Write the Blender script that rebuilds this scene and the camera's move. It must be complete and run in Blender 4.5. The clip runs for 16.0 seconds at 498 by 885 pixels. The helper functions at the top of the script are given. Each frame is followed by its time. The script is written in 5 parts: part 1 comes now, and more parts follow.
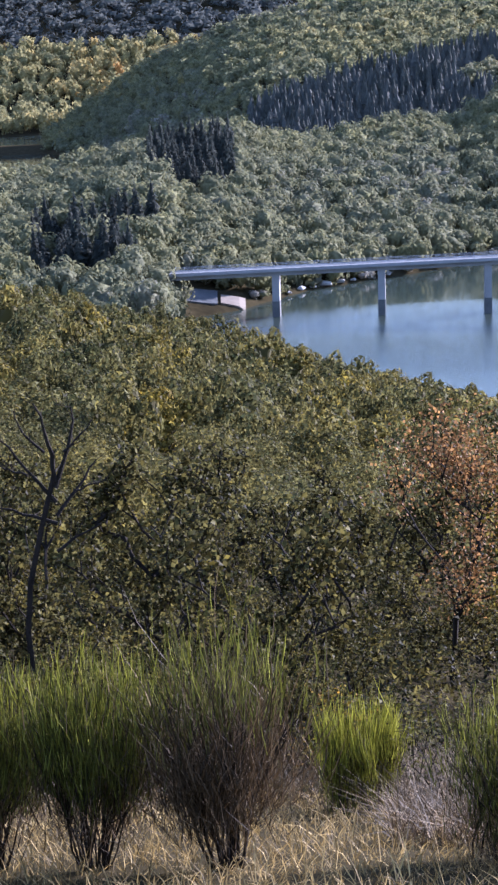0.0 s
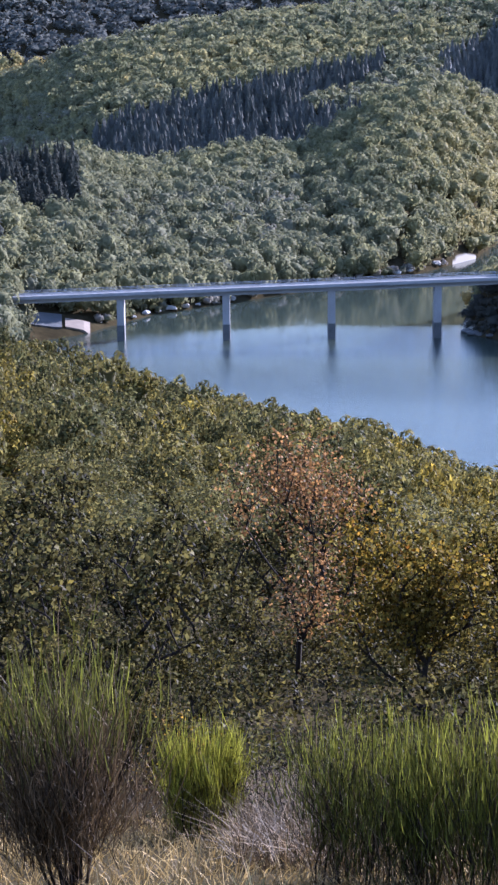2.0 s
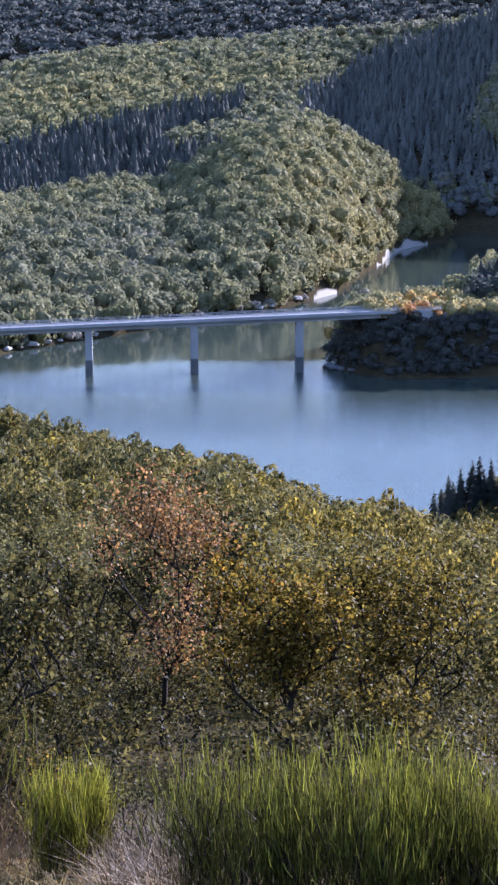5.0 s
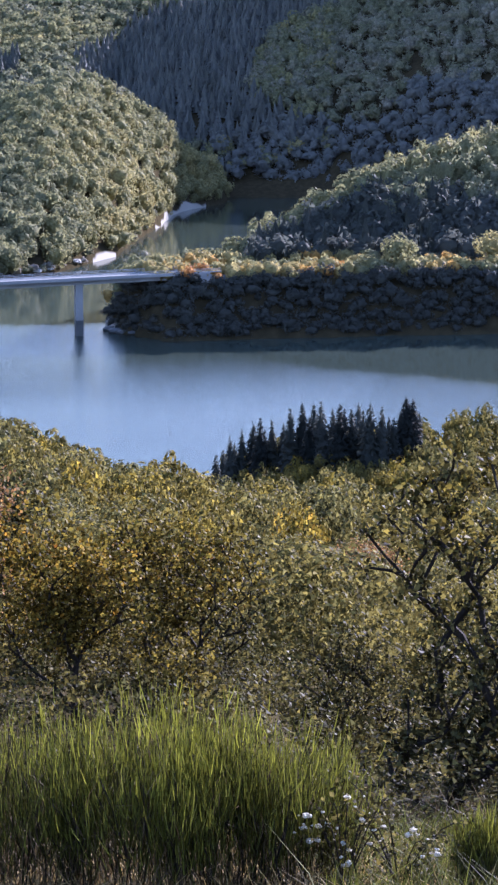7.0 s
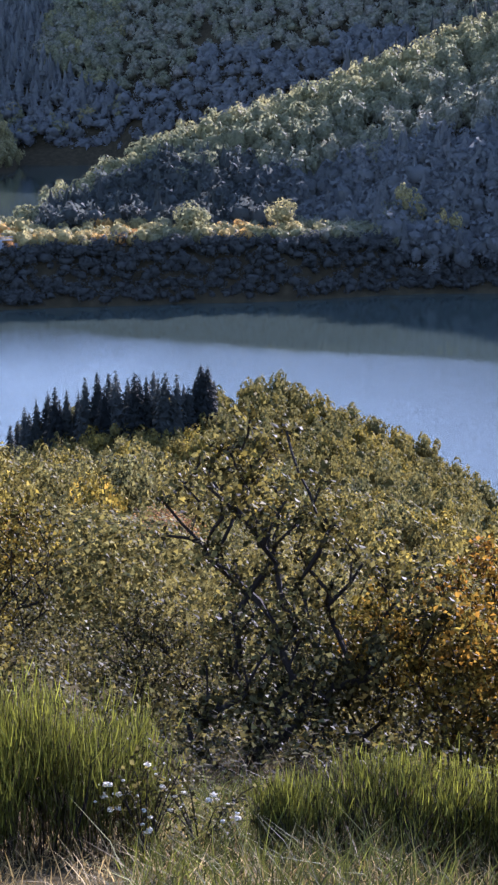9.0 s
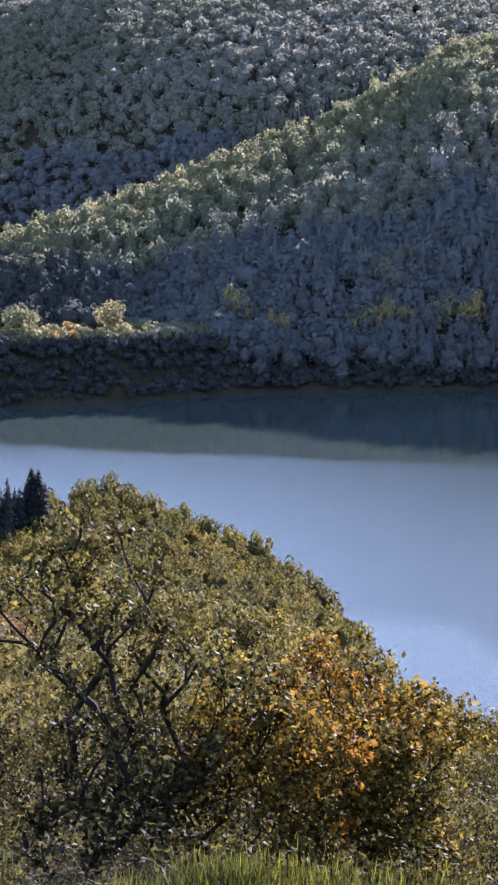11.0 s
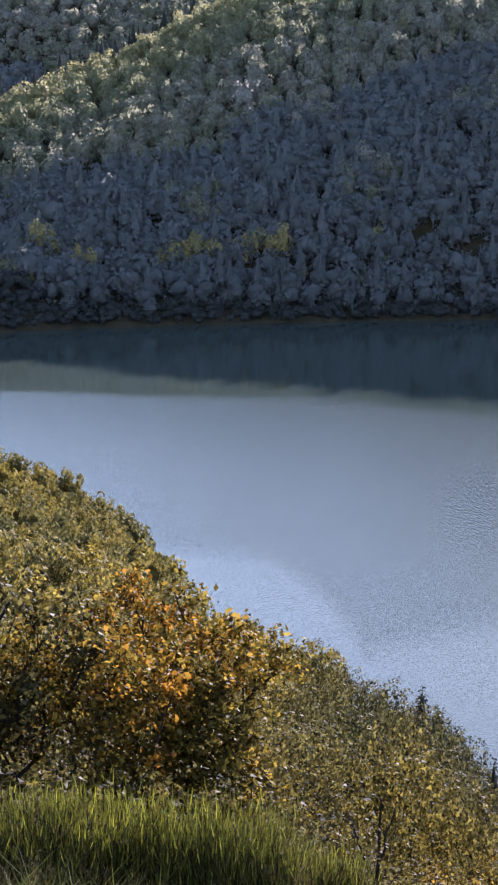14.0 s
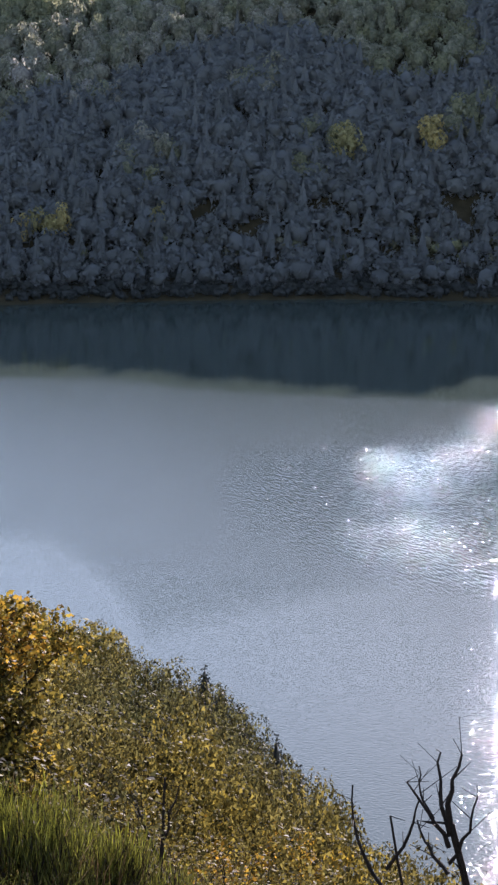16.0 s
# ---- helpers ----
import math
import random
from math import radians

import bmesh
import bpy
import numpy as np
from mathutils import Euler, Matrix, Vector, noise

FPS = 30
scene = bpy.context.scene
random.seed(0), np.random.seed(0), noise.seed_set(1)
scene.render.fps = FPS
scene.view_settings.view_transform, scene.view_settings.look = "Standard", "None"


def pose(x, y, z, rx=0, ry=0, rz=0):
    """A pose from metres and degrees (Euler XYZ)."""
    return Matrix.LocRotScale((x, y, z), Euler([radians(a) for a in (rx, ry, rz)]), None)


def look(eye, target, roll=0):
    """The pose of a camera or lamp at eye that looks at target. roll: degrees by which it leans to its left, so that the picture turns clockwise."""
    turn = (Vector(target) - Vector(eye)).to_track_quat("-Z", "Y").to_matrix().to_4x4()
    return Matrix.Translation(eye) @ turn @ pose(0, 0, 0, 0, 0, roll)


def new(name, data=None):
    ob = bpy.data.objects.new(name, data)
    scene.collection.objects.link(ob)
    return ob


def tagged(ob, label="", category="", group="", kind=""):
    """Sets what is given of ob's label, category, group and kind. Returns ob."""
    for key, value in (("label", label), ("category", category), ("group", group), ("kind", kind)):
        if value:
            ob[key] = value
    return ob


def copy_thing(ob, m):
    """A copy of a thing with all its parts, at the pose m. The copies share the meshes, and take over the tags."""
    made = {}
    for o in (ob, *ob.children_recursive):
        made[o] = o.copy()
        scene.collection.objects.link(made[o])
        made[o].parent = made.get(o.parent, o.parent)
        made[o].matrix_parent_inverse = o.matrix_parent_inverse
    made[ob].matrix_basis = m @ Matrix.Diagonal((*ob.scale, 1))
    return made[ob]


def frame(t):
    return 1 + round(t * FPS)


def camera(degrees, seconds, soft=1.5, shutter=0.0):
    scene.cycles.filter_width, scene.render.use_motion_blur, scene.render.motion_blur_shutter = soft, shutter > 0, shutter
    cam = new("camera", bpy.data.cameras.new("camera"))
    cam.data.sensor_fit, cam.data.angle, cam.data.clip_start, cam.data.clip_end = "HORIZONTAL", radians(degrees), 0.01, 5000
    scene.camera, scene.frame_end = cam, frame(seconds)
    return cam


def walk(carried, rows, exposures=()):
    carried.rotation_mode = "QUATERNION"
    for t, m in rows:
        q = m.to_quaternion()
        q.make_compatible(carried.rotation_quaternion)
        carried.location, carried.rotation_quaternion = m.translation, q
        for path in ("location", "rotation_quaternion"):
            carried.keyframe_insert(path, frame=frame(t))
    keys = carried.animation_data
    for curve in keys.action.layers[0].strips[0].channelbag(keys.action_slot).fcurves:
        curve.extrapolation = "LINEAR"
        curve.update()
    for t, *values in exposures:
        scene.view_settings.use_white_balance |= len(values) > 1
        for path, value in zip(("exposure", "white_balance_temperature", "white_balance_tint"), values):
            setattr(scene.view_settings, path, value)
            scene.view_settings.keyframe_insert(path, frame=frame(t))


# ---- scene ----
cam = camera(15.0, 16.0, soft=2.5)
EYE = 70.0  # metres above the lake
ROWS = [
    (0.0, 0.0, 0.0, 0.0, -18.223, -11.727, -1.710),
    (0.5, 0.0, 0.0, 0.0, -17.889, -11.776, -1.597),
    (1.0, 0.0, 0.0, 0.0, -16.753, -10.823, -1.276),
    (1.5, 0.0, 0.0, 0.0, -14.379, -10.708, -0.480),
    (2.0, 0.0, 0.0, 0.0, -13.403, -11.084, -0.611),
    (2.5, 0.0, 0.0, 0.0, -12.725, -11.295, -0.843),
    (3.0, 0.0, 0.0, 0.0, -12.509, -11.156, -0.897),
    (3.5, 0.0, 0.0, 0.0, -11.485, -10.844, -0.833),
    (3.7, 0.0, 0.0, 0.0, -11.111, -10.560, -0.683),
    (5.8, 0.0, 0.0, 0.0, -7.130, -9.419, -0.635),
    (6.0, 0.0, 0.0, 0.0, -6.317, -9.064, -0.698),
    (6.5, 0.0, 0.0, 0.0, -3.620, -9.874, -0.489),
    (7.0, 0.0, 0.0, 0.0, -2.479, -11.195, 0.009),
    (7.5, 0.0, 0.0, 0.0, -1.511, -11.627, 0.342),
    (8.0, 0.0, 0.0, 0.0, 0.000, -11.875, 0.140),
    (8.5, 0.0, 0.0, 0.0, 2.165, -12.028, 0.243),
    (9.0, 0.0, 0.0, 0.0, 3.845, -12.124, 0.481),
    (9.5, 0.0, 0.0, 0.0, 5.234, -11.387, 0.583),
    (10.0, 0.0, 0.0, 0.0, 7.280, -11.068, 1.201),
    (10.2, 0.0, 0.0, 0.0, 7.771, -10.586, 1.023),
    (12.3, 0.0, 0.0, 0.0, 9.907, -8.411, 0.633),
    (12.5, 0.0, 0.0, 0.0, 10.000, -8.620, 0.697),
    (13.0, 0.0, 0.0, 0.0, 10.630, -9.890, 0.153),
    (13.5, 0.0, 0.0, 0.0, 12.579, -10.922, 0.302),
    (14.0, 0.0, 0.0, 0.0, 14.859, -10.964, 0.561),
    (14.5, 0.0, 0.0, 0.0, 17.074, -11.701, 0.437),
    (15.0, 0.0, 0.0, 0.0, 18.802, -11.241, 0.536),
    (15.5, 0.0, 0.0, 0.0, 20.290, -11.593, 1.970),
    (16.0, 0.0, 0.0, 0.0, 21.628, -11.450, 1.392),
]
walk(cam, [(t, pose(x, y, EYE + z, 90 + pitch, 0, -yaw) @ pose(0, 0, 0, 0, 0, roll)) for t, x, y, z, yaw, pitch, roll in ROWS],
     [(0.0, 1.92, 5100, 34), (2.5, 1.9, 5050, 34), (7.0, 2.05, 5150, 36), (10.0, 2.15, 5200, 37), (12.5, 2.05, 5550, 35), (13.5, 2.18, 5600, 34), (14.5, 2.05, 5800, 32), (16.0, 2.0, 6000, 31)])

# ---- light ----
SUN_AZ, SUN_EL = 33.4, 20.0
world = bpy.data.worlds.new("sky")
scene.world = world
world.use_nodes = True
wn = world.node_tree.nodes
sky = wn.new("ShaderNodeTexSky")
sky.sky_type, sky.sun_disc = "NISHITA", False
sky.sun_elevation, sky.sun_rotation = radians(SUN_EL), radians(SUN_AZ)
sky.air_density, sky.dust_density, sky.ozone_density = 1.2, 0.12, 0.6
world.node_tree.links.new(sky.outputs[0], wn["Background"].inputs[0])
wn["Background"].inputs[1].default_value = 0.105
lamp = bpy.data.lights.new("sun", "SUN")
lamp.energy, lamp.angle, lamp.color = 5.0, radians(0.6), (1.0, 0.93, 0.8)
sun = new("sun", lamp)
sun.matrix_world = look((math.sin(radians(SUN_AZ)) * 900, math.cos(radians(SUN_AZ)) * 900, 900 * math.tan(radians(SUN_EL))), (0, 0, 0))

# ---- materials ----
def material(name, rough=0.8, base=(0.3, 0.3, 0.3), spec=0.3):
    m = bpy.data.materials.new(name)
    m.use_nodes = True
    b = m.node_tree.nodes["Principled BSDF"]
    b.inputs["Base Color"].default_value = (*base, 1)
    b.inputs["Roughness"].default_value = rough
    b.inputs["Specular IOR Level"].default_value = spec
    return m, m.node_tree.nodes, m.node_tree.links, b


def ramp(nodes, stops):
    r = nodes.new("ShaderNodeValToRGB")
    e = r.color_ramp.elements
    while len(e) < len(stops):
        e.new(0.5)
    for k, (p, c) in zip(e, stops):
        k.position, k.color = p, (*c, 1)
    return r


def math_node(nodes, links, op, a, b):
    n = nodes.new("ShaderNodeMath")
    n.operation = op
    for k, v in enumerate((a, b)):
        if isinstance(v, (int, float)):
            n.inputs[k].default_value = v
        else:
            links.new(v, n.inputs[k])
    return n.outputs[0]


def noisy(name, stops, scale, fine, rough=0.85, bump=0.3, spec=0.3, depth=0.02):
    """A surface whose colour runs through stops by coarse noise, with fine grain and relief."""
    m, n, l, b = material(name, rough, spec=spec)
    co = n.new("ShaderNodeTexCoord")
    a, c = n.new("ShaderNodeTexNoise"), n.new("ShaderNodeTexNoise")
    a.inputs["Scale"].default_value, c.inputs["Scale"].default_value = scale, fine
    a.inputs["Detail"].default_value, c.inputs["Detail"].default_value = 6, 4
    for t in (a, c):
        l.new(co.outputs["Object"], t.inputs["Vector"])
    v = math_node(n, l, "ADD", math_node(n, l, "MULTIPLY", a.outputs[0], 0.65), math_node(n, l, "MULTIPLY", c.outputs[0], 0.35))
    r = ramp(n, stops)
    l.new(v, r.inputs[0])
    l.new(r.outputs[0], b.inputs["Base Color"])
    bu = n.new("ShaderNodeBump")
    bu.inputs["Strength"].default_value, bu.inputs["Distance"].default_value = bump, depth
    l.new(c.outputs[0], bu.inputs["Height"])
    l.new(bu.outputs[0], b.inputs["Normal"])
    return m


def foliage(name, stops, spread=0.2, shine=0.35, through_light=0.35, by_object=0.0, lively=1.5, rough=0.65, relief=0.0):
    """Leaves: colour by the tree's tint and each leaf's own chance; light passes through in part."""
    m, n, l, b = material(name, rough, spec=shine)
    t, k = n.new("ShaderNodeAttribute"), n.new("ShaderNodeAttribute")
    t.attribute_name, k.attribute_name = "tint", "leaf"
    v = math_node(n, l, "ADD", t.outputs["Fac"], math_node(n, l, "MULTIPLY", math_node(n, l, "SUBTRACT", k.outputs["Fac"], 0.5), spread))
    if by_object:
        o = n.new("ShaderNodeObjectInfo")
        v = math_node(n, l, "ADD", v, math_node(n, l, "MULTIPLY", math_node(n, l, "SUBTRACT", o.outputs["Random"], 0.5), by_object))
    r = ramp(n, stops)
    l.new(v, r.inputs[0])
    hsv = n.new("ShaderNodeHueSaturation")
    l.new(math_node(n, l, "ADD", math_node(n, l, "MULTIPLY", math_node(n, l, "POWER", math_node(n, l, "FRACT", math_node(n, l, "MULTIPLY", k.outputs["Fac"], 7.31), 0), 1.8), lively), 0.92 - 0.34 * lively), hsv.inputs["Value"])
    l.new(r.outputs[0], hsv.inputs["Color"])
    l.new(hsv.outputs[0], b.inputs["Base Color"])
    tr = n.new("ShaderNodeBsdfTranslucent")
    l.new(hsv.outputs[0], tr.inputs["Color"])
    if relief:
        co, lump, bu = n.new("ShaderNodeTexCoord"), n.new("ShaderNodeTexNoise"), n.new("ShaderNodeBump")
        lump.inputs["Scale"].default_value, lump.inputs["Detail"].default_value = 0.8, 3
        bu.inputs["Strength"].default_value, bu.inputs["Distance"].default_value = relief, 1.2
        l.new(co.outputs["Object"], lump.inputs["Vector"])
        l.new(lump.outputs[0], bu.inputs["Height"])
        l.new(bu.outputs[0], b.inputs["Normal"])
        l.new(bu.outputs[0], tr.inputs["Normal"])
        clump = ramp(n, [(0.36, (0.72, 0.72, 0.72)), (0.64, (1.22, 1.22, 1.22))])
        l.new(lump.outputs[0], clump.inputs[0])
        mul = n.new("ShaderNodeMix")
        mul.data_type, mul.blend_type = "RGBA", "MULTIPLY"
        mul.inputs[0].default_value = 1.0
        l.new(hsv.outputs[0], mul.inputs[6])
        l.new(clump.outputs[0], mul.inputs[7])
        for shader, key in ((b, "Base Color"), (tr, "Color")):
            l.new(mul.outputs[2], shader.inputs[key])
    mix = n.new("ShaderNodeMixShader")
    mix.inputs[0].default_value = through_light
    l.new(b.outputs[0], mix.inputs[1])
    l.new(tr.outputs[0], mix.inputs[2])
    l.new(mix.outputs[0], n["Material Output"].inputs[0])
    return m


LEAF_STOPS = [(0.0, (0.048, 0.05, 0.018)), (0.3, (0.098, 0.089, 0.031)), (0.5, (0.13, 0.104, 0.025)), (0.66, (0.21, 0.155, 0.022)),
              (0.8, (0.31, 0.155, 0.017)), (0.9, (0.3, 0.11, 0.016)), (1.0, (0.18, 0.07, 0.025))]
# haze over the distant hills is put into these paler, greyer leaf colours
FAR_HAZE_STOPS = [(0.0, (0.34, 0.315, 0.28)), (0.15, (0.29, 0.27, 0.21)), (0.3, (0.185, 0.188, 0.11)), (0.5, (0.235, 0.225, 0.105)), (0.66, (0.36, 0.305, 0.125)),
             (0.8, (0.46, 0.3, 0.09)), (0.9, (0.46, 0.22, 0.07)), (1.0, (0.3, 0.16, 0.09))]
M_FAR = foliage("far_hazed_leaves", FAR_HAZE_STOPS, 0.08, 0.02, 0.45, lively=0.12, relief=0.2)
# brighter copy of LEAF_STOPS: sun on the near slope put into the colour
SUNLIT_WOODS_STOPS = [(p, tuple(1.18 * q for q in c)) for p, c in LEAF_STOPS]
M_WOODS = foliage("woods_leaves", SUNLIT_WOODS_STOPS, 0.2, 0.05, 0.42, lively=1.5)
# the headland's sun and haze are put into a brighter copy of LEAF_STOPS
M_HEAD = foliage("headland_hazed_leaves", [(p, tuple(1.35 * q for q in c)) for p, c in LEAF_STOPS], 0.1, 0.02, 0.36, lively=0.5, relief=0.3)
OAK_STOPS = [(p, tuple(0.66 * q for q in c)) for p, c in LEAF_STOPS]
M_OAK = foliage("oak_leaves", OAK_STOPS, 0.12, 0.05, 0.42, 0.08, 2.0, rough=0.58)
# low tints are fir needles; high tints put far haze and shade into colour
M_NEEDLE_HAZE = foliage("needles_and_haze", [(0.0, (0.03, 0.034, 0.03)), (0.5, (0.072, 0.08, 0.066)), (1.0, (0.218, 0.222, 0.204))], 0.04, 0.02, 0.45, 0.12, 0.06)
# the lake bank's shade and haze are put into these dark leaf colours
M_BANK_SHADE = foliage("bank_shade_leaves", [(0.0, (0.062, 0.068, 0.06)), (0.5, (0.09, 0.092, 0.078)), (1.0, (0.24, 0.19, 0.09))], 0.05, 0.02, 0.4, lively=0.06)
M_RUST = foliage("rusty_leaves", [(0.0, (0.16, 0.085, 0.035)), (0.5, (0.26, 0.135, 0.045)), (1.0, (0.36, 0.19, 0.05))], 0.6, 0.1, 0.35)
M_BROOM = foliage("broom_stems", [(0.0, (0.048, 0.05, 0.016)), (0.5, (0.108, 0.11, 0.017)), (1.0, (0.24, 0.23, 0.022))], 0.5, 0.08, 0.25, 0.2)
M_GRASS = foliage("dry_grass", [(0.0, (0.16, 0.11, 0.035)), (0.5, (0.29, 0.2, 0.068)), (1.0, (0.42, 0.31, 0.13))], 0.7, 0.15, 0.3)
M_DRY = foliage("dry_twigs", [(0.0, (0.08, 0.053, 0.024)), (0.5, (0.19, 0.13, 0.062)), (1.0, (0.32, 0.24, 0.13))], 0.7, 0.2, 0.15)
M_WHITE = foliage("seed_heads", [(0.0, (0.5, 0.45, 0.34)), (1.0, (0.8, 0.75, 0.6))], 0.5, 0.2, 0.4)
M_BARK = noisy("bark", [(0.3, (0.012, 0.01, 0.008)), (0.7, (0.036, 0.028, 0.02))], 3, 40, 0.95, 0.6, spec=0.1)
M_CONCRETE = noisy("bridge_concrete", [(0.3, (0.22, 0.22, 0.215)), (0.7, (0.34, 0.335, 0.325))], 0.15, 3, 0.8, 0.2)
M_STAIN = noisy("wet_concrete", [(0.3, (0.055, 0.06, 0.06)), (0.7, (0.13, 0.13, 0.125))], 0.4, 3, 0.6, 0.2)
M_ASPHALT = noisy("asphalt", [(0.3, (0.12, 0.12, 0.12)), (0.7, (0.2, 0.2, 0.195))], 0.3, 5, 0.85, 0.2)
M_STEEL = noisy("rail_steel", [(0.3, (0.25, 0.26, 0.27)), (0.7, (0.4, 0.41, 0.42))], 1, 8, 0.45, 0.1)
M_ROCK = noisy("shore_rock", [(0.3, (0.28, 0.26, 0.23)), (0.6, (0.42, 0.4, 0.36)), (0.8, (0.55, 0.52, 0.48))], 0.3, 2, 0.9, 0.8, depth=0.2)

# ---- terrain ----
def table(text):
    """Pairs 'angle:value' as two arrays."""
    p = [q.split(":") for q in text.split()]
    return [float(a) for a, _ in p], [float(b) for _, b in p]


def smooth(a, b, x):
    s = np.clip((x - a) / (b - a), 0, 1)
    return s * s * (3 - 2 * s)


def lerp(az, t):
    return np.interp(az, *t)


def rise(r, el):
    return EYE + r * np.tan(np.radians(el))


# bearings in degrees to the right of north, distances in metres, canopy outlines in degrees of elevation
NEAR_EL = table("-30:-6.2 -25:-6.45 -22:-7.5 -18.8:-8.2 -15.6:-9.3 -12.7:-9.8 -8.7:-10.85 -7.4:-11.4 -4.4:-12.1 1.2:-12.5 5.2:-12.7 7.3:-13.4 11.6:-14.7 13.5:-15.7 16:-16.7 18.2:-17.8 21.2:-19 23.6:-21.1 25.1:-22.1 30:-24")
NEAR_R = table("-30:280 -22:250 -10:200 -4:165 2:150 8:140 12:130 16:130 20:115 25:80 30:48")
BUSH_EL = table("-30:-12.2 -10:-12.4 -4:-13.2 2:-15 8:-16 12:-17.2 16:-19.5 20:-21.2 25:-23.4 30:-25.2")
SLOPE = table("-30:0.336 8:0.336 16:0.36 22:0.41 28:0.45 34:0.48")
HEAD_EL = table("-4.2:-13 -3.4:-12.2 -2.3:-11.6 -0.4:-11.2 2.5:-10.9 4.5:-10.45 7:-11.15 9:-12.1 10.7:-13 11.8:-14.1 12.6:-15.4")
A_FOOT = table("-30:455 -22:455 -20.7:458 -20.2:500 -18.4:515 -16.3:554 -13.3:588 -8.7:652 -7.97:671 -6.5:718 -5.25:848 -4.7:932 -4.2:962 -3.4:992 -3.05:1006")
A_DEEP = table("-30:235 -7:235 -6:200 -5.3:115 -4.6:80 -3.05:46")
A_EL = table("-30:-3 -24.4:-3.05 -21.9:-2.55 -18.5:-1.95 -16.4:-2.4 -13.1:-1.95 -11.4:-1.85 -9.8:-0.7 -8.4:-0.1 -7.5:0 -6.6:-0.4 -5.9:-0.75 -5:-1.4 -4.55:-2.1 -3.75:-2.4 -3.35:-2.7 -3.05:-3.7")
B1_EL = table("-24:-2 -22:-0.8 -21:-0.1 -19.9:0.36 -18.2:1 -16:1.5 -13.7:1.87 -10:2.1 -7.5:2.3 -4:2.6 0:3")
B2_EL = table("-8.5:-1.6 -7.5:-0.1 -6:1.25 -4.8:1.65 -4:2 -2:2.8 2:4 5:4.8 11:5.0 13:5.15 16:4.9 30:5")
C_EL = table("-3.4:-5.5 -2.5:-4.6 -1.5:-4.2 -0.8:-3.75 0.2:-3.3 1.3:-2.65 2.2:-2.2 3.7:-1.95 4.9:-1.6 8.1:-0.4 10.7:0.72 13.2:1.9 15:3 17.2:3.6 21:5 30:6.5")
C_FOOT = table("-6.8:512 -6.5:507 -4.9:490 -1.5:495 2:502 5:508 8.3:525 11.3:532 17.5:547 24.5:566 30:575")
C_DEEP = table("-3.4:40 -2.5:50 1.7:75 4.9:95 8:125 10.7:155 13:180 17:230 30:260")
SPIT_BACK = table("-6.8:540 -6.1:590 -5.1:640 -3.2:665 -2:720 0:830")


def tree_height(r):
    return np.interp(r, [20, 40, 120, 260, 500, 1000, 1800], [4.0, 4.5, 5.5, 6.5, 8, 9, 12])


def wobble(az, r, size, amp):
    x, y = r * np.sin(np.radians(az)) / size, r * np.cos(np.radians(az)) / size
    return amp * (np.sin(x + 1.7 * np.sin(0.6 * y)) + np.sin(1.3 * y + 2.1 * np.sin(0.7 * x + 1)) + 0.5 * np.sin(2.7 * x - 2.3 * y)) / 2.5


def hill(r, foot, top_r, top_z, back=0.4, power=0.85):
    s = np.clip((r - foot) / np.maximum(top_r - foot, 1), 0, 1)
    up = top_z * s ** power
    z = np.where(r < foot, (r - foot) * 0.5, up)
    return np.where(r > top_r, top_z - (r - top_r) * back, z)


def near_slope(az, r):
    z0 = EYE - 1.6 - lerp(az, SLOPE) * r
    r1 = lerp(az, NEAR_R)
    s = np.clip(np.log(np.maximum(r, 30) / 30) / np.log(r1 / 30), 0, 1)
    el = lerp(az, BUSH_EL) * (1 - s) + lerp(az, NEAR_EL) * s
    z1 = rise(np.minimum(r, r1), el) - tree_height(np.minimum(r, r1)) * (1 + 0.25 * smooth(40, 70, r) - 0.33 * smooth(85, 130, r))
    z = z0 + (z1 - z0) * smooth(17, 34, r)
    return z - np.maximum(r - r1, 0) * 0.55


def headland(az, r):
    top = rise(270, lerp(az, HEAD_EL)) - 3.4
    z = 16 + (top - 16) * smooth(180, 268, r) - np.maximum(r - 272, 0) * 0.55
    z = np.where(r < 180, 16 - (180 - r) * 0.2, z)
    return np.where((az < -4) | (az > 12.7), -9, z)


def bench(az):
    """How far the shaded hill stands back from the shore: a level strip for the road, which ends in the east."""
    return 48 - 38 * smooth(6, 9, az)


def b2_foot(az):
    return np.interp(az, [-3, 0, 10], [1070, 1060, 905])


